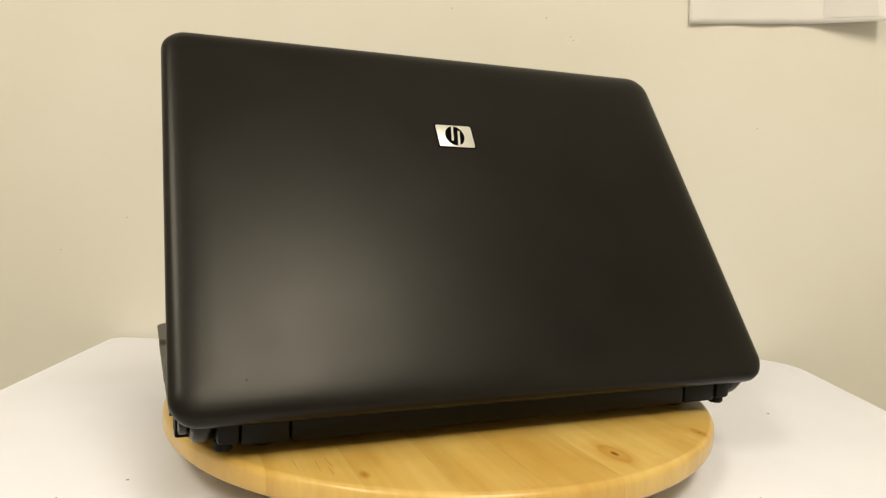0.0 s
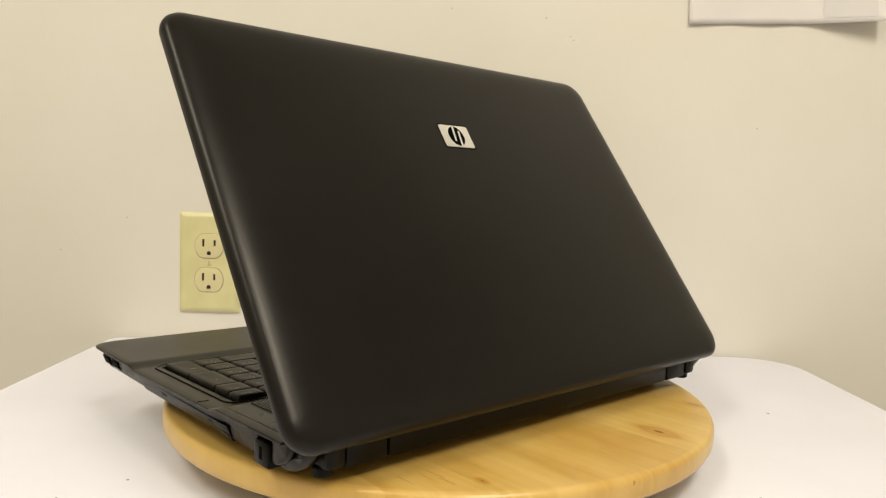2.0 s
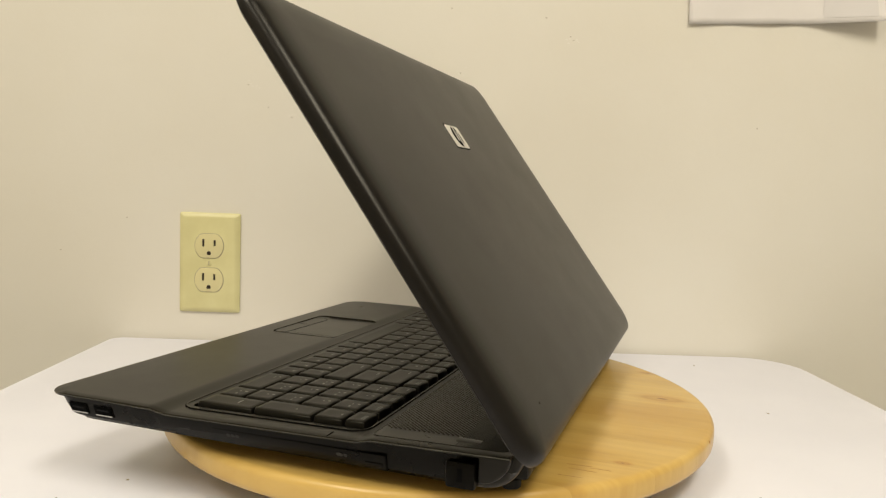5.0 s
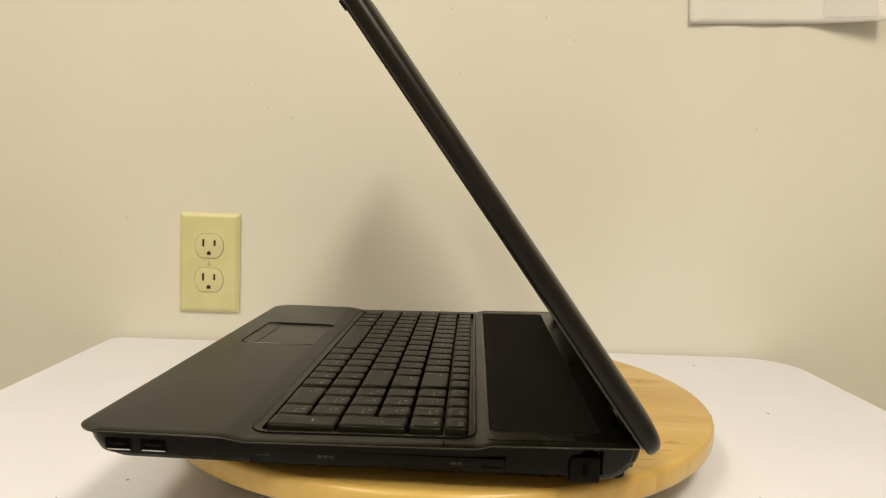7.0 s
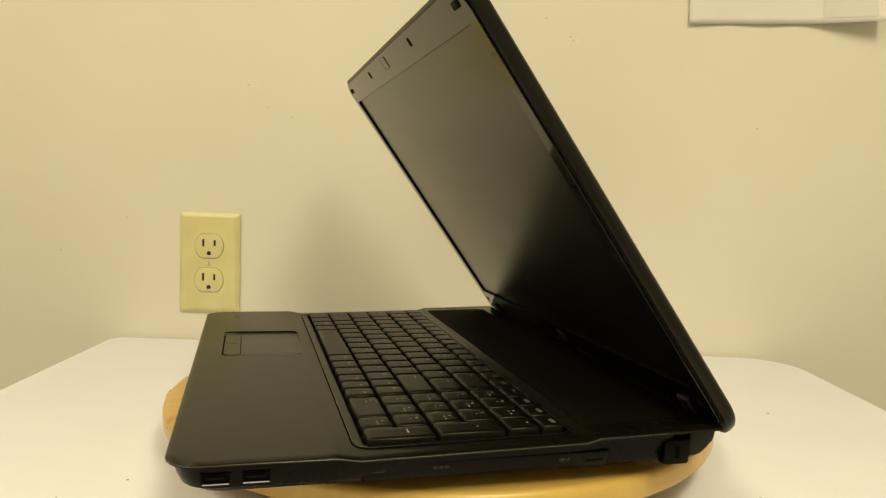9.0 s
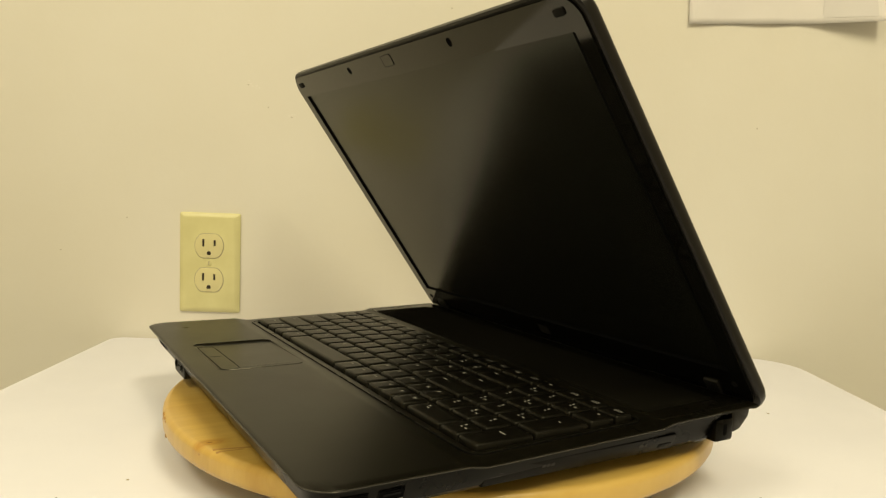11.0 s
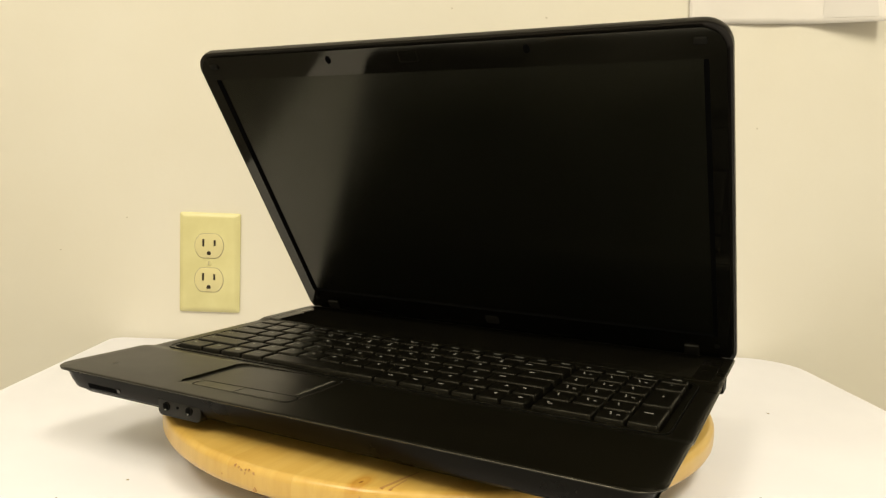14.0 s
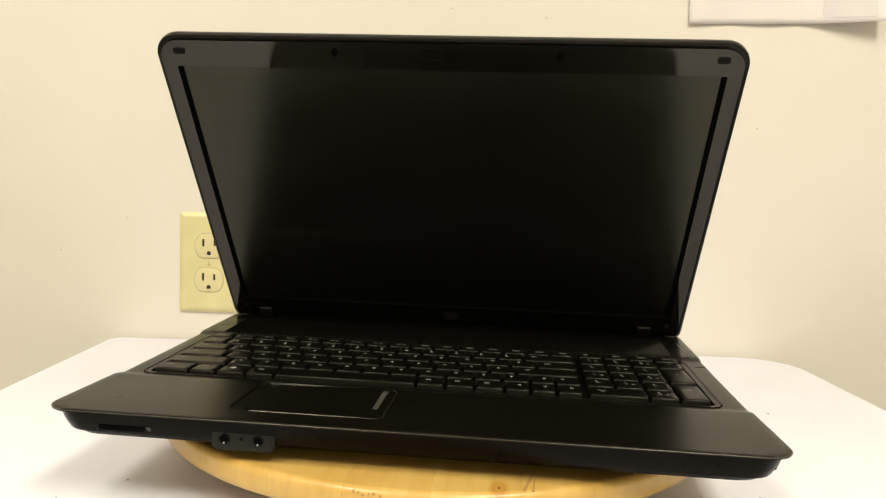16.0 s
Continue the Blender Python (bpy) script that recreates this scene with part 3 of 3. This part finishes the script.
def touchpad(parent):
    x0, x1, y0, y1 = PAD
    z = DECK_Z

    def sunk(x, y, h):
        return x, y, h - pad_depth(x, y)
    pad = part("touchpad", slab(rrect(x0 + 0.0005, x1 - 0.0012, y0 + 0.0146, y1 - 0.0004, (0.002, 0.003, 0.004, 0.0066), 6), z - 0.0008, z + 0.00010, to=sunk), DECK_BLACK, parent)
    strip = part("scroll_strip", slab(rrect(-0.0258, -0.0212, -0.1440, -0.1065, 0.0004, 2), z - 0.0008, z + 0.00016, to=sunk), DECK_BLACK, pad, "dotted grey scroll strip")
    for k in range(14):
        yy = -0.1430 + 0.0027 * k
        part("scroll_dash", slab([(-0.0251, yy), (-0.0219, yy), (-0.0219, yy + 0.0013), (-0.0251, yy + 0.0013)], z, z + 0.00024, to=sunk), DASH_GREY, strip)
    bx0, bx1, by0, by1, xm = -0.0945, -0.0172, -0.1596, -0.1464, -0.0595
    for a, b, rad in ((bx0 + 0.0006, xm - 0.0002, (0.005, 0.0004, 0.0004, 0.005)), (xm + 0.0002, bx1 - 0.0006, (0.0004, 0.005, 0.005, 0.0004))):
        part("touchpad_button", slab(rrect(a, b, by0 + 0.0006, by1 - 0.0006, rad, 4), z - 0.0008, z + 0.00012, to=sunk), DECK_BLACK, parent, sharp=20)
    # groove ring; its wider dark front paints the shade of the recess step
    part("button_groove", ring_plate(rrect(bx0 - 0.0001, bx1 + 0.0001, by0 - 0.0007, by1 - 0.0001, 0.0056, 5), rrect(bx0 + 0.0007, bx1 - 0.0007, by0 + 0.0008, by1 - 0.0007, 0.0047, 5), z - 0.0006, z + 0.00018, to=sunk), DARK, parent, "dark groove round the two buttons, wider in front for the step's shade")
    part("button_seam", slab([(xm - 0.0004, by0 + 0.0006), (xm + 0.0004, by0 + 0.0006), (xm + 0.0004, by1 - 0.0036), (xm - 0.0004, by1 - 0.0036)], z - 0.0006, z + 0.00018, to=sunk), DARK, parent)
    # the lip along the front and one side, its highlight put into a paler strip
    bm, rows = bmesh.new(), []
    lip = [(-0.0900, -0.16035)] + [(-0.0900 + 0.068 * k / 8, -0.16035) for k in range(1, 9)] + [(-0.0220 + 0.0055 * math.sin(radians(18 * k)), -0.15485 - 0.0055 * math.cos(radians(18 * k))) for k in range(1, 6)] + [(-0.0165, -0.1300)] + [(-0.0220 + 0.0055 * math.cos(radians(15 * k)), -0.1080 + 0.0055 * math.sin(radians(15 * k))) for k in range(5)]
    for x, y in lip:
        rows.append([bm.verts.new((x + 0.00040 * math.cos(q), y + 0.00040 * math.cos(q), z + 0.00002 + 0.00034 * math.sin(q))) for q in [2 * math.pi * k / 6 for k in range(6)]])
    for p, q in zip(rows, rows[1:]):
        for k in range(6):
            bm.faces.new((p[k], p[(k + 1) % 6], q[(k + 1) % 6], q[k]))
    part("touchpad_highlight", bm, EDGE_BLACK, parent, "thin paler strip for the highlight on the touchpad lip")


def speaker_grille(parent):
    gx0, gx1, gy0, gy1 = -0.1945, 0.1900, 0.0310, 0.1030
    out = rrect(gx0, gx1, gy0, gy1, (0.004, 0.004, 0.006, 0.006), 6)
    part("speaker_strip", slab(out, DECK_Z - 0.002, DECK_Z + 0.0002, 0.0001, to=lambda x, y, z: (x, y, z + profile(y))), STRIP_BLACK, parent)
    verts, faces = [], []
    step, wid = 0.0026, 0.00085
    x = gx0 - (gy1 - gy0) + 0.004
    while x < gx1 - 0.004:
        a0, a1 = gy0 + 0.0015, 0.0900
        lo, hi = max(a0, a0 + (gx0 + 0.012 - x)), min(a1, a0 + (gx1 - 0.014 - x))
        if hi - lo > 0.004:
            i = len(verts)
            for yy in (lo, hi):
                xx = x + yy - a0
                zz = DECK_Z + 0.0001 + profile(yy)
                verts += [(xx - wid, yy, zz), (xx, yy, zz + 0.0005), (xx + wid, yy, zz)]
            faces += [(i, i + 1, i + 4, i + 3), (i + 1, i + 2, i + 5, i + 4), (i, i + 2, i + 1), (i + 3, i + 4, i + 5)]
        x += step
    me = bpy.data.meshes.new("grille_ribs")
    me.from_pydata(verts, [], faces)
    me.materials.append(STRIP_BLACK)
    ob = new("grille_ribs", me)
    ob.parent = parent
    tagged(ob, "fine diagonal ribs of the speaker grille", kind="stuff")


def side_details(parent):
    xr = XC + HALF_W - 0.0063           # right wall, leaning in towards its foot

    def on_side(y, z, out):
        return xr + (z - 0.0145) * 0.40 + out, y, z

    def panel(y0, y1, z0, z1, out, edge=0.0, back=-0.004, r=0.0005):
        return slab(rrect(y0, y1, z0, z1, r, 2), back, out, edge, to=on_side)
    for y0 in (-0.1625, -0.1445):
        p = part("usb_port", panel(y0 + 0.0002, y0 + 0.0136, 0.0126, 0.0192, 0.0004), SHELL_BLACK, parent, "USB socket with a dark mouth")
        part("port_mouth", panel(y0 + 0.0008, y0 + 0.0130, 0.0131, 0.0187, 0.0007), DARK, p)
        part("port_lip", panel(y0 + 0.0010, y0 + 0.0128, 0.0130, 0.0136, 0.0010, r=0.0002), STEEL, p, "bright steel lip")
        part("port_tongue", panel(y0 + 0.0025, y0 + 0.0113, 0.0160, 0.0170, 0.0009), PORT_DARK, p)
    part("drive_gap", panel(-0.0884, 0.0408, 0.0093, 0.0186, 0.0001, back=-0.02), DARK, parent, "dark gap round the drive tray")
    tray = part("disc_drive", panel(-0.0880, 0.0404, 0.0096, 0.0183, 0.0005, 0.0003, back=-0.02, r=0.0012), SHELL_BLACK, parent, "black optical drive tray front")
    for y0, y1 in ((-0.0850, -0.0775), (-0.0535, -0.0512), (-0.0506, -0.0484), (-0.0478, -0.0455), (0.0130, 0.0165), (0.0172, 0.0190)):
        part("drive_mark", panel(y0, y1, 0.0139, 0.0157, 0.0007, r=0.0006), MARK_GREY, tray, "dim grey printed mark")
    part("drive_button", panel(0.0285, 0.0385, 0.0110, 0.0135, 0.0009, 0.0003), SHELL_BLACK, tray)
    lock = part("lock_block", box(xr - 0.010, xr + 0.0031, 0.0722, 0.0875, 0.0086, 0.0222, 0.0018), SHELL_BLACK, parent, "black cable lock block")
    part("lock_slot", box(xr + 0.001, xr + 0.0033, 0.0785, 0.0812, 0.0125, 0.0190, 0.0), DARK, lock, "dark lock slot")
    # front edge
    out = rrect(XC - HALF_W - 0.0002, XC + HALF_W + 0.0002, FRONT - 0.0002, 0.02, 0.016, 8)
    inn = rrect(XC - HALF_W + 0.0008, XC + HALF_W - 0.0008, FRONT + 0.0008, 0.019, 0.0152, 8)
    keep = [i for i, p in enumerate(out) if p[1] < -0.09]
    keep.sort(key=lambda i: out[i][0])
    bm = bmesh.new()
    z0, rows = 0.0243, []
    pairs = [(out[i], inn[i]) for i in keep]
    along = (-0.14, -0.10, -0.09, -0.05, 0.0, 0.026, 0.034, 0.072)
    pairs += [((XC + HALF_W + 0.0002, y), (XC + HALF_W - 0.0008, y)) for y in along]
    pairs = [((XC - HALF_W - 0.0002, y), (XC - HALF_W + 0.0008, y)) for y in along[::-1]] + pairs
    for (ax, ay), (bx, by) in pairs:
        cz = z0 + profile(ay)
        ring = []
        for k in range(6):
            a = 2 * math.pi * k / 6
            f = 0.35 + 0.35 * math.cos(a)
            ring.append(bm.verts.new((ax + (bx - ax) * f, ay + (by - ay) * f, cz + 0.00032 * math.sin(a))))
        rows.append(ring)
    for p, q in zip(rows, rows[1:]):
        for k in range(6):
            bm.faces.new((p[k], p[(k + 1) % 6], q[(k + 1) % 6], q[k]))
    bmesh.ops.recalc_face_normals(bm, faces=bm.faces)
    # added strip whose paler colour stands in for the deck edge's highlight
    part("edge_highlight", bm, EDGE_BLACK, parent, "thin paler strip for the highlight along the palm rest edge")
    def on_front(x, v, o):
        return x, FRONT + 0.0045 + set_back(x) - 0.38 * v - 0.925 * o, 0.0160 + 0.925 * v - 0.38 * o
    slot = part("card_slot", slab(rrect(-0.1712, -0.1452, -0.0036, -0.0002, 0.0003, 2), -0.002, 0.0004, to=on_front), DARK, parent, "dark card reader slot")
    part("card_slot_lip", slab(rrect(-0.1438, -0.1412, -0.0026, 0.0004, 0.0006, 2), -0.002, 0.0005, to=on_front), RIM_BLACK, slot, "small catch beside the slot")
    yf = -0.1727
    br = part("jack_bracket", slab(rrect(-0.1070, -0.0715, 0.0062, 0.0182, (0.0036, 0.0042, 0.001, 0.001), 5), -0.012, 0.0, 0.0010, to=lambda x, v, o: (x, yf - o, v)), BRACKET, parent, "black bracket with two audio jacks")
    for x in (-0.0995, -0.0808):
        j = part("jack", cylinder((x, yf, 0.0126), "y", 0.0029, 0.0012, 20, ease=0.0003), SHELL_BLACK, br)
        part("jack_hole", cylinder((x, yf - 0.0005, 0.0126), "y", 0.0020, 0.0006, 16), DARK, j)
        part("jack_dot", cylinder((x, yf - 0.0007, 0.0108), "y", 0.00045, 0.0008, 12), STEEL, j, "small bright steel dot below the hole")
    part("jack_led", cylinder((-0.0902, yf, 0.0130), "y", 0.0008, 0.0008, 12), DARK, br)


def quarter(x0, x1, y0, cy, cz, r, z1, e=0.0006):
    """A hinge end: a slab across x whose rear foot is a quarter round, its ends rounded over by e."""
    prof = [(y0, cz - r), (cy, cz - r)]
    prof += [(cy + r * math.sin(radians(90 * k / 10)), cz - r * math.cos(radians(90 * k / 10))) for k in range(1, 11)]
    prof += [(cy + r - 0.0004, z1), (y0, z1)]
    my, mz = (y0 + cy + r) / 2, (z1 + cz - r) / 2

    def tight(p, d):
        return (p[0] - math.copysign(min(d, abs(p[0] - my)), p[0] - my), p[1] - math.copysign(min(d, abs(p[1] - mz)), p[1] - mz))
    ends = [(e * (1 - math.sin(q)), e * (1 - math.cos(q))) for q in [radians(a) for a in (0, 30, 60, 90)]]
    loops = [[(x0 + off, *tight(p, d)) for p in prof] for d, off in ends] + [[(x1 - off, *tight(p, d)) for p in prof] for d, off in ends[::-1]]
    return loft(loops)


def rear_details(parent):
    yb = 0.1038
    part("rear_panel", box(XC - 0.1358, XC + 0.1358, yb - 0.016, yb + 0.0040, 0.0078, 0.0250, 0.0026), BATTERY_BLACK, parent, "black battery back edge")
    for s in (-1, 1):
        def sx(a, b):
            p, q = XC + s * a, XC + s * b
            return min(p, q), max(p, q)
        part("rear_cover", box(*sx(0.1362, 0.1630), yb - 0.016, yb + 0.0040, 0.0078, 0.0250, 0.0024), BATTERY_BLACK, parent)
        part("hinge_cover", box(*sx(0.1634, 0.1758), yb - 0.016, yb + 0.0050, 0.0092, 0.0272, 0.0030), BATTERY_BLACK, parent)
        part("hinge_barrel", quarter(*sx(0.1762, 0.1890), 0.074, 0.0890, 0.0270, 0.0198, 0.0285, 0.0042), HINGE_BLACK, parent, "rounded black hinge end")
        part("corner_cap", quarter(*sx(0.1894, HALF_W - 0.0048), 0.0880, 0.0890, 0.0272, 0.0150, 0.0275, 0.0016), HINGE_BLACK, parent, "rounded rear corner of the base")
    for fx, fy, fr in ((-0.150, -0.135, 0.009), (0.145, -0.135, 0.009), (-0.150, 0.078, 0.009), (0.145, 0.078, 0.009), (XC - 0.1715, 0.0990, 0.0052), (XC + 0.1715, 0.0990, 0.0052)):
        part("rubber_foot", cylinder((fx, fy, 0.0026 if fr > 0.006 else 0.0072), "z", fr, 0.0052 if fr > 0.006 else 0.0056, 24, ease=0.0008), RUBBER, parent)


LID_Y, LID_Z = 0.1144, 0.0256
SLOPE = radians(53.95)
DY, DZ = -math.cos(SLOPE), math.sin(SLOPE)


def on_lid(x, s, off):
    """A point of the lid: x across, s up its slope from the hinge, off out of its back."""
    return (x, LID_Y + DY * s + DZ * off, LID_Z + DZ * s - DY * off)


def lid_assembly(laptop):
    x0, x1, s0, s1 = -0.2030, 0.1980, -0.003, 0.2794
    spec = [(-0.0008, 0.0060), (-0.0036, 0.0045), (-0.0042, 0.0018), (-0.0034, 0.0004), (-0.0012, 0.0), (0.0018, 0.0003), (0.0038, 0.0015), (0.0053, 0.0038), (0.0063, 0.0072), (0.0070, 0.0118), (0.0074, 0.0175), (0.0076, 0.0260)]
    loops = []
    for off, d in spec:
        r = max(0.004, 0.0165 - d * 0.55)
        loops.append([(x, s, off) for x, s in rrect(x0 + d, x1 - d, s0 + d, s1 - d, r, 8)])
    lid = part("lid", loft(loops, to=on_lid), LID_BLACK, laptop, "satin black display lid", sharp=40)
    # bezel round the screen
    sx0, sx1, ss0, ss1 = -0.1895, 0.1850, 0.0300, 0.2568
    bm = ring_plate(rrect(x0 + 0.0035, x1 - 0.0035, s0 + 0.0035, s1 - 0.0035, 0.0145, 8), rrect(sx0, sx1, ss0, ss1, 0.0012, 8), -0.0025, -0.0053, to=on_lid)
    part("bezel", bm, GLOSS_BLACK, lid, "glossy black screen bezel")
    # inner chamfer of the bezel; its lack of reflection is put into matte black
    inner = rrect(sx0 + 0.0034, sx1 - 0.0034, ss0 + 0.0008, ss1 - 0.0002, 0.0002, 8)
    outer = rrect(sx0, sx1, ss0, ss1, 0.0012, 8)
    part("bezel_chamfer", loft([[(x, q, -0.0052) for x, q in outer], [(x, q, -0.0040) for x, q in inner], [(x, q, -0.0032) for x, q in inner]], cap=(False, False), to=on_lid), DARK, lid, "inner chamfer of the bezel, blackened for its missing reflection")
    part("screen", slab(rrect(sx0 + 0.002, sx1 - 0.002, ss0, ss1, 0.001, 2), -0.0020, -0.0036, to=on_lid), SCREEN, lid, "dark switched-off display")
    for bx in (-0.0757, 0.0762):
        el = [(bx + 0.0022 * math.cos(a), 0.2690 + 0.0030 * math.sin(a)) for a in [2 * math.pi * k / 20 for k in range(20)]]
        part("latch_slot", slab(el, -0.0040, -0.0056, to=on_lid), DARK, lid, "dark oval latch slot")
    part("camera_window", slab(rrect(-0.0165, -0.0025, 0.2646, 0.2728, 0.0015, 3), -0.0040, -0.0056, to=on_lid), GLOSS_BLACK, lid, "small square window in the bezel")
    part("camera_rim", ring_plate(rrect(-0.0168, -0.0022, 0.2643, 0.2731, 0.0018, 3), rrect(-0.0165, -0.0025, 0.2646, 0.2728, 0.0015, 3), -0.0040, -0.0057, to=on_lid), BATTERY_BLACK, lid, "thin matte rim of the camera window")
    for bx in (-0.1853, 0.1805):
        part("bumper", slab(rrect(bx - 0.0040, bx + 0.0040, 0.2660, 0.2704, 0.0012, 3), -0.0040, -0.0063, 0.0004, to=on_lid), RUBBER, lid, "black rubber bumper")
    for bx in (-0.1890, 0.1840):
        el = [(bx + 0.0022 * math.cos(a), 0.0200 + 0.0022 * math.sin(a)) for a in [2 * math.pi * k / 16 for k in range(16)]]
        part("screw_cap", slab(el, -0.0040, -0.0058, 0.0003, to=on_lid), RUBBER, lid)
    for bx in (-0.1715, 0.1655):
        part("hinge_clip", slab(rrect(bx - 0.0055, bx + 0.0055, 0.0015, 0.0185, 0.0010, 2), -0.0040, -0.0070, 0.0006, to=on_lid), CLIP_GREY, lid, "dark grey hinge clip")
    part("bezel_badge", slab(rrect(-0.0082, 0.0048, 0.0148, 0.0236, 0.0020, 3), -0.0040, -0.0056, to=on_lid), BADGE_GREY, lid, "dim grey maker badge")
    # badge on the back: a silver plate with a dark oval and two slanted strokes
    bx, bs = -0.0024, 0.1964
    part("badge_edge", slab(rrect(bx - 0.0150, bx + 0.0150, bs - 0.0108, bs + 0.0108, 0.0016, 3), 0.0060, 0.0077, to=on_lid), DARK, lid, "dark rim of the badge")
    part("badge", slab(rrect(bx - 0.0140, bx + 0.0140, bs - 0.0098, bs + 0.0098, 0.0014, 3), 0.0068, 0.0083, 0.0002, to=on_lid), SILVER, lid, "silver maker badge with a dark oval")
    speck = [(0.158 + 0.0004 * math.cos(a), 0.019 + 0.0007 * math.sin(a)) for a in [2 * math.pi * k / 8 for k in range(8)]]
    part("nick", slab(speck, 0.0050, 0.0077, to=on_lid), BATTERY_BLACK, lid, "tiny dark nick")
    return lid, bx, bs


def build_laptop():
    th = tagged(new("laptop"), "black seventeen inch laptop standing half open on the wooden turntable", "laptop")
    lower_shell(th)
    deck_cover(th)
    touchpad(th)
    speaker_grille(th)
    side_details(th)
    rear_details(th)
    lid, bx, bs = lid_assembly(th)
    oval = [(bx + 0.0004 + 0.0074 * math.cos(a), bs + 0.0088 * math.sin(a)) for a in [2 * math.pi * k / 28 for k in range(28)]]
    part("badge_oval", slab(oval, 0.0078, 0.0085, to=on_lid), DARK, lid, "dark oval on the badge")
    for d, up, down in ((0.0024, 0.0090, -0.0046), (-0.0026, 0.0046, -0.0090)):
        bar = [(bx + d + e - 0.16 * h, bs + h) for e, h in ((-0.0008, down), (0.0008, down), (0.0008, up), (-0.0008, up))]
        part("badge_stroke", slab(bar, 0.0080, 0.0088, to=on_lid), SILVER, lid)
    keyboard(th)
    return th


LAPTOP = build_laptop()


# ---------- small marks ----------
def marks():
    rng = random.Random(11)
    north = bpy.data.objects["wall_north"]
    spots = [(0.3734, 0.3783, 0.0016), (0.4018, 0.3588, 0.0013), (0.4052, 0.3546, 0.0012), (0.0897, 0.2574, 0.0013), (0.0407, 0.2922, 0.0013), (0.0633, 0.2678, 0.0014),
             (-0.0958, 0.1375, 0.0012), (-0.1713, 0.0979, 0.0014), (0.62, 0.2639, 0.0013), (0.267, 0.3849, 0.0012), (0.2792, 0.3136, 0.0012)]
    for x, z, r in spots:
        pts = [(x + r * rng.uniform(0.4, 1.1) * math.cos(a), z + r * 0.8 * rng.uniform(0.4, 1.1) * math.sin(a)) for a in [2 * math.pi * k / 9 for k in range(9)]]
        bm = slab(pts, 0.001, -0.0003, to=lambda px, pz, d: (px, d, pz))
        part("scuff", bm, WALL_SPOT, north, "tiny grey scuff")
    for cx, cz in ((0.404, 0.3560), (0.276, 0.3175), (0.088, 0.2600), (0.047, 0.2900)):
        for _ in range(7):
            x, z, r = cx + rng.gauss(0, 0.004), cz + rng.gauss(0, 0.003), rng.uniform(0.0007, 0.0018)
            pts = [(x + r * rng.uniform(0.5, 1.2) * math.cos(a), z + r * 0.6 * rng.uniform(0.5, 1.2) * math.sin(a)) for a in [2 * math.pi * k / 9 for k in range(9)]]
            part("paint_chip", slab(pts, 0.001, -0.0002, to=lambda px, pz, d: (px, d, pz)), SCUFF_PALE, north, "tiny pale paint chip")


marks()


def table_specks():
    top = bpy.data.objects["tabletop"]
    back = WALL.inverted()
    rng = random.Random(3)
    for x, y, r in ((-0.179, -0.128, 0.0011), (0.276, 0.101, 0.0014), (0.209, -0.088, 0.0013), (0.254, 0.270, 0.0012), (-0.205, -0.16, 0.0009)):
        p = back @ Vector((x, y, 0))
        pts = [(p.x + r * rng.uniform(0.5, 1.1) * math.cos(a), p.y + r * rng.uniform(0.5, 1.1) * math.sin(a)) for a in [2 * math.pi * k / 8 for k in range(8)]]
        part("speck", slab(pts, -FLOOR_Z - 0.001, -FLOOR_Z + 0.0003), SPECK_AND_GAP, top, "tiny brown speck")


table_specks()

# ---------- what moves ----------
TURN = [(0.0, -152.58), (0.5, -146.18), (1.0, -141.48), (1.5, -136.53), (2.0, -132.76), (2.5, -128.53), (3.0, -123.72), (3.5, -119.32), (4.0, -113.82), (4.2, -112.3),
        (6.3, -92.6), (6.5, -91.5), (7.0, -87.23), (7.5, -84.0), (8.0, -80.02), (8.5, -76.58), (9.0, -70.11), (9.5, -67.88), (10.0, -64.47), (10.2, -62.8),
        (12.3, -39.0), (12.5, -37.16), (13.0, -33.26), (13.5, -26.44), (14.0, -22.0), (14.5, -17.61), (15.0, -12.32), (15.5, -6.98), (16.0, -0.55)]


def motions():
    walk(TURNTABLE, [(t, pose(-0.0010, 0.0024, 0, 0, 0, a)) for t, a in TURN])
    walk(LAPTOP, [(t, pose(0, 0, DISC_TOP, 0, 0, a)) for t, a in TURN])


motions()
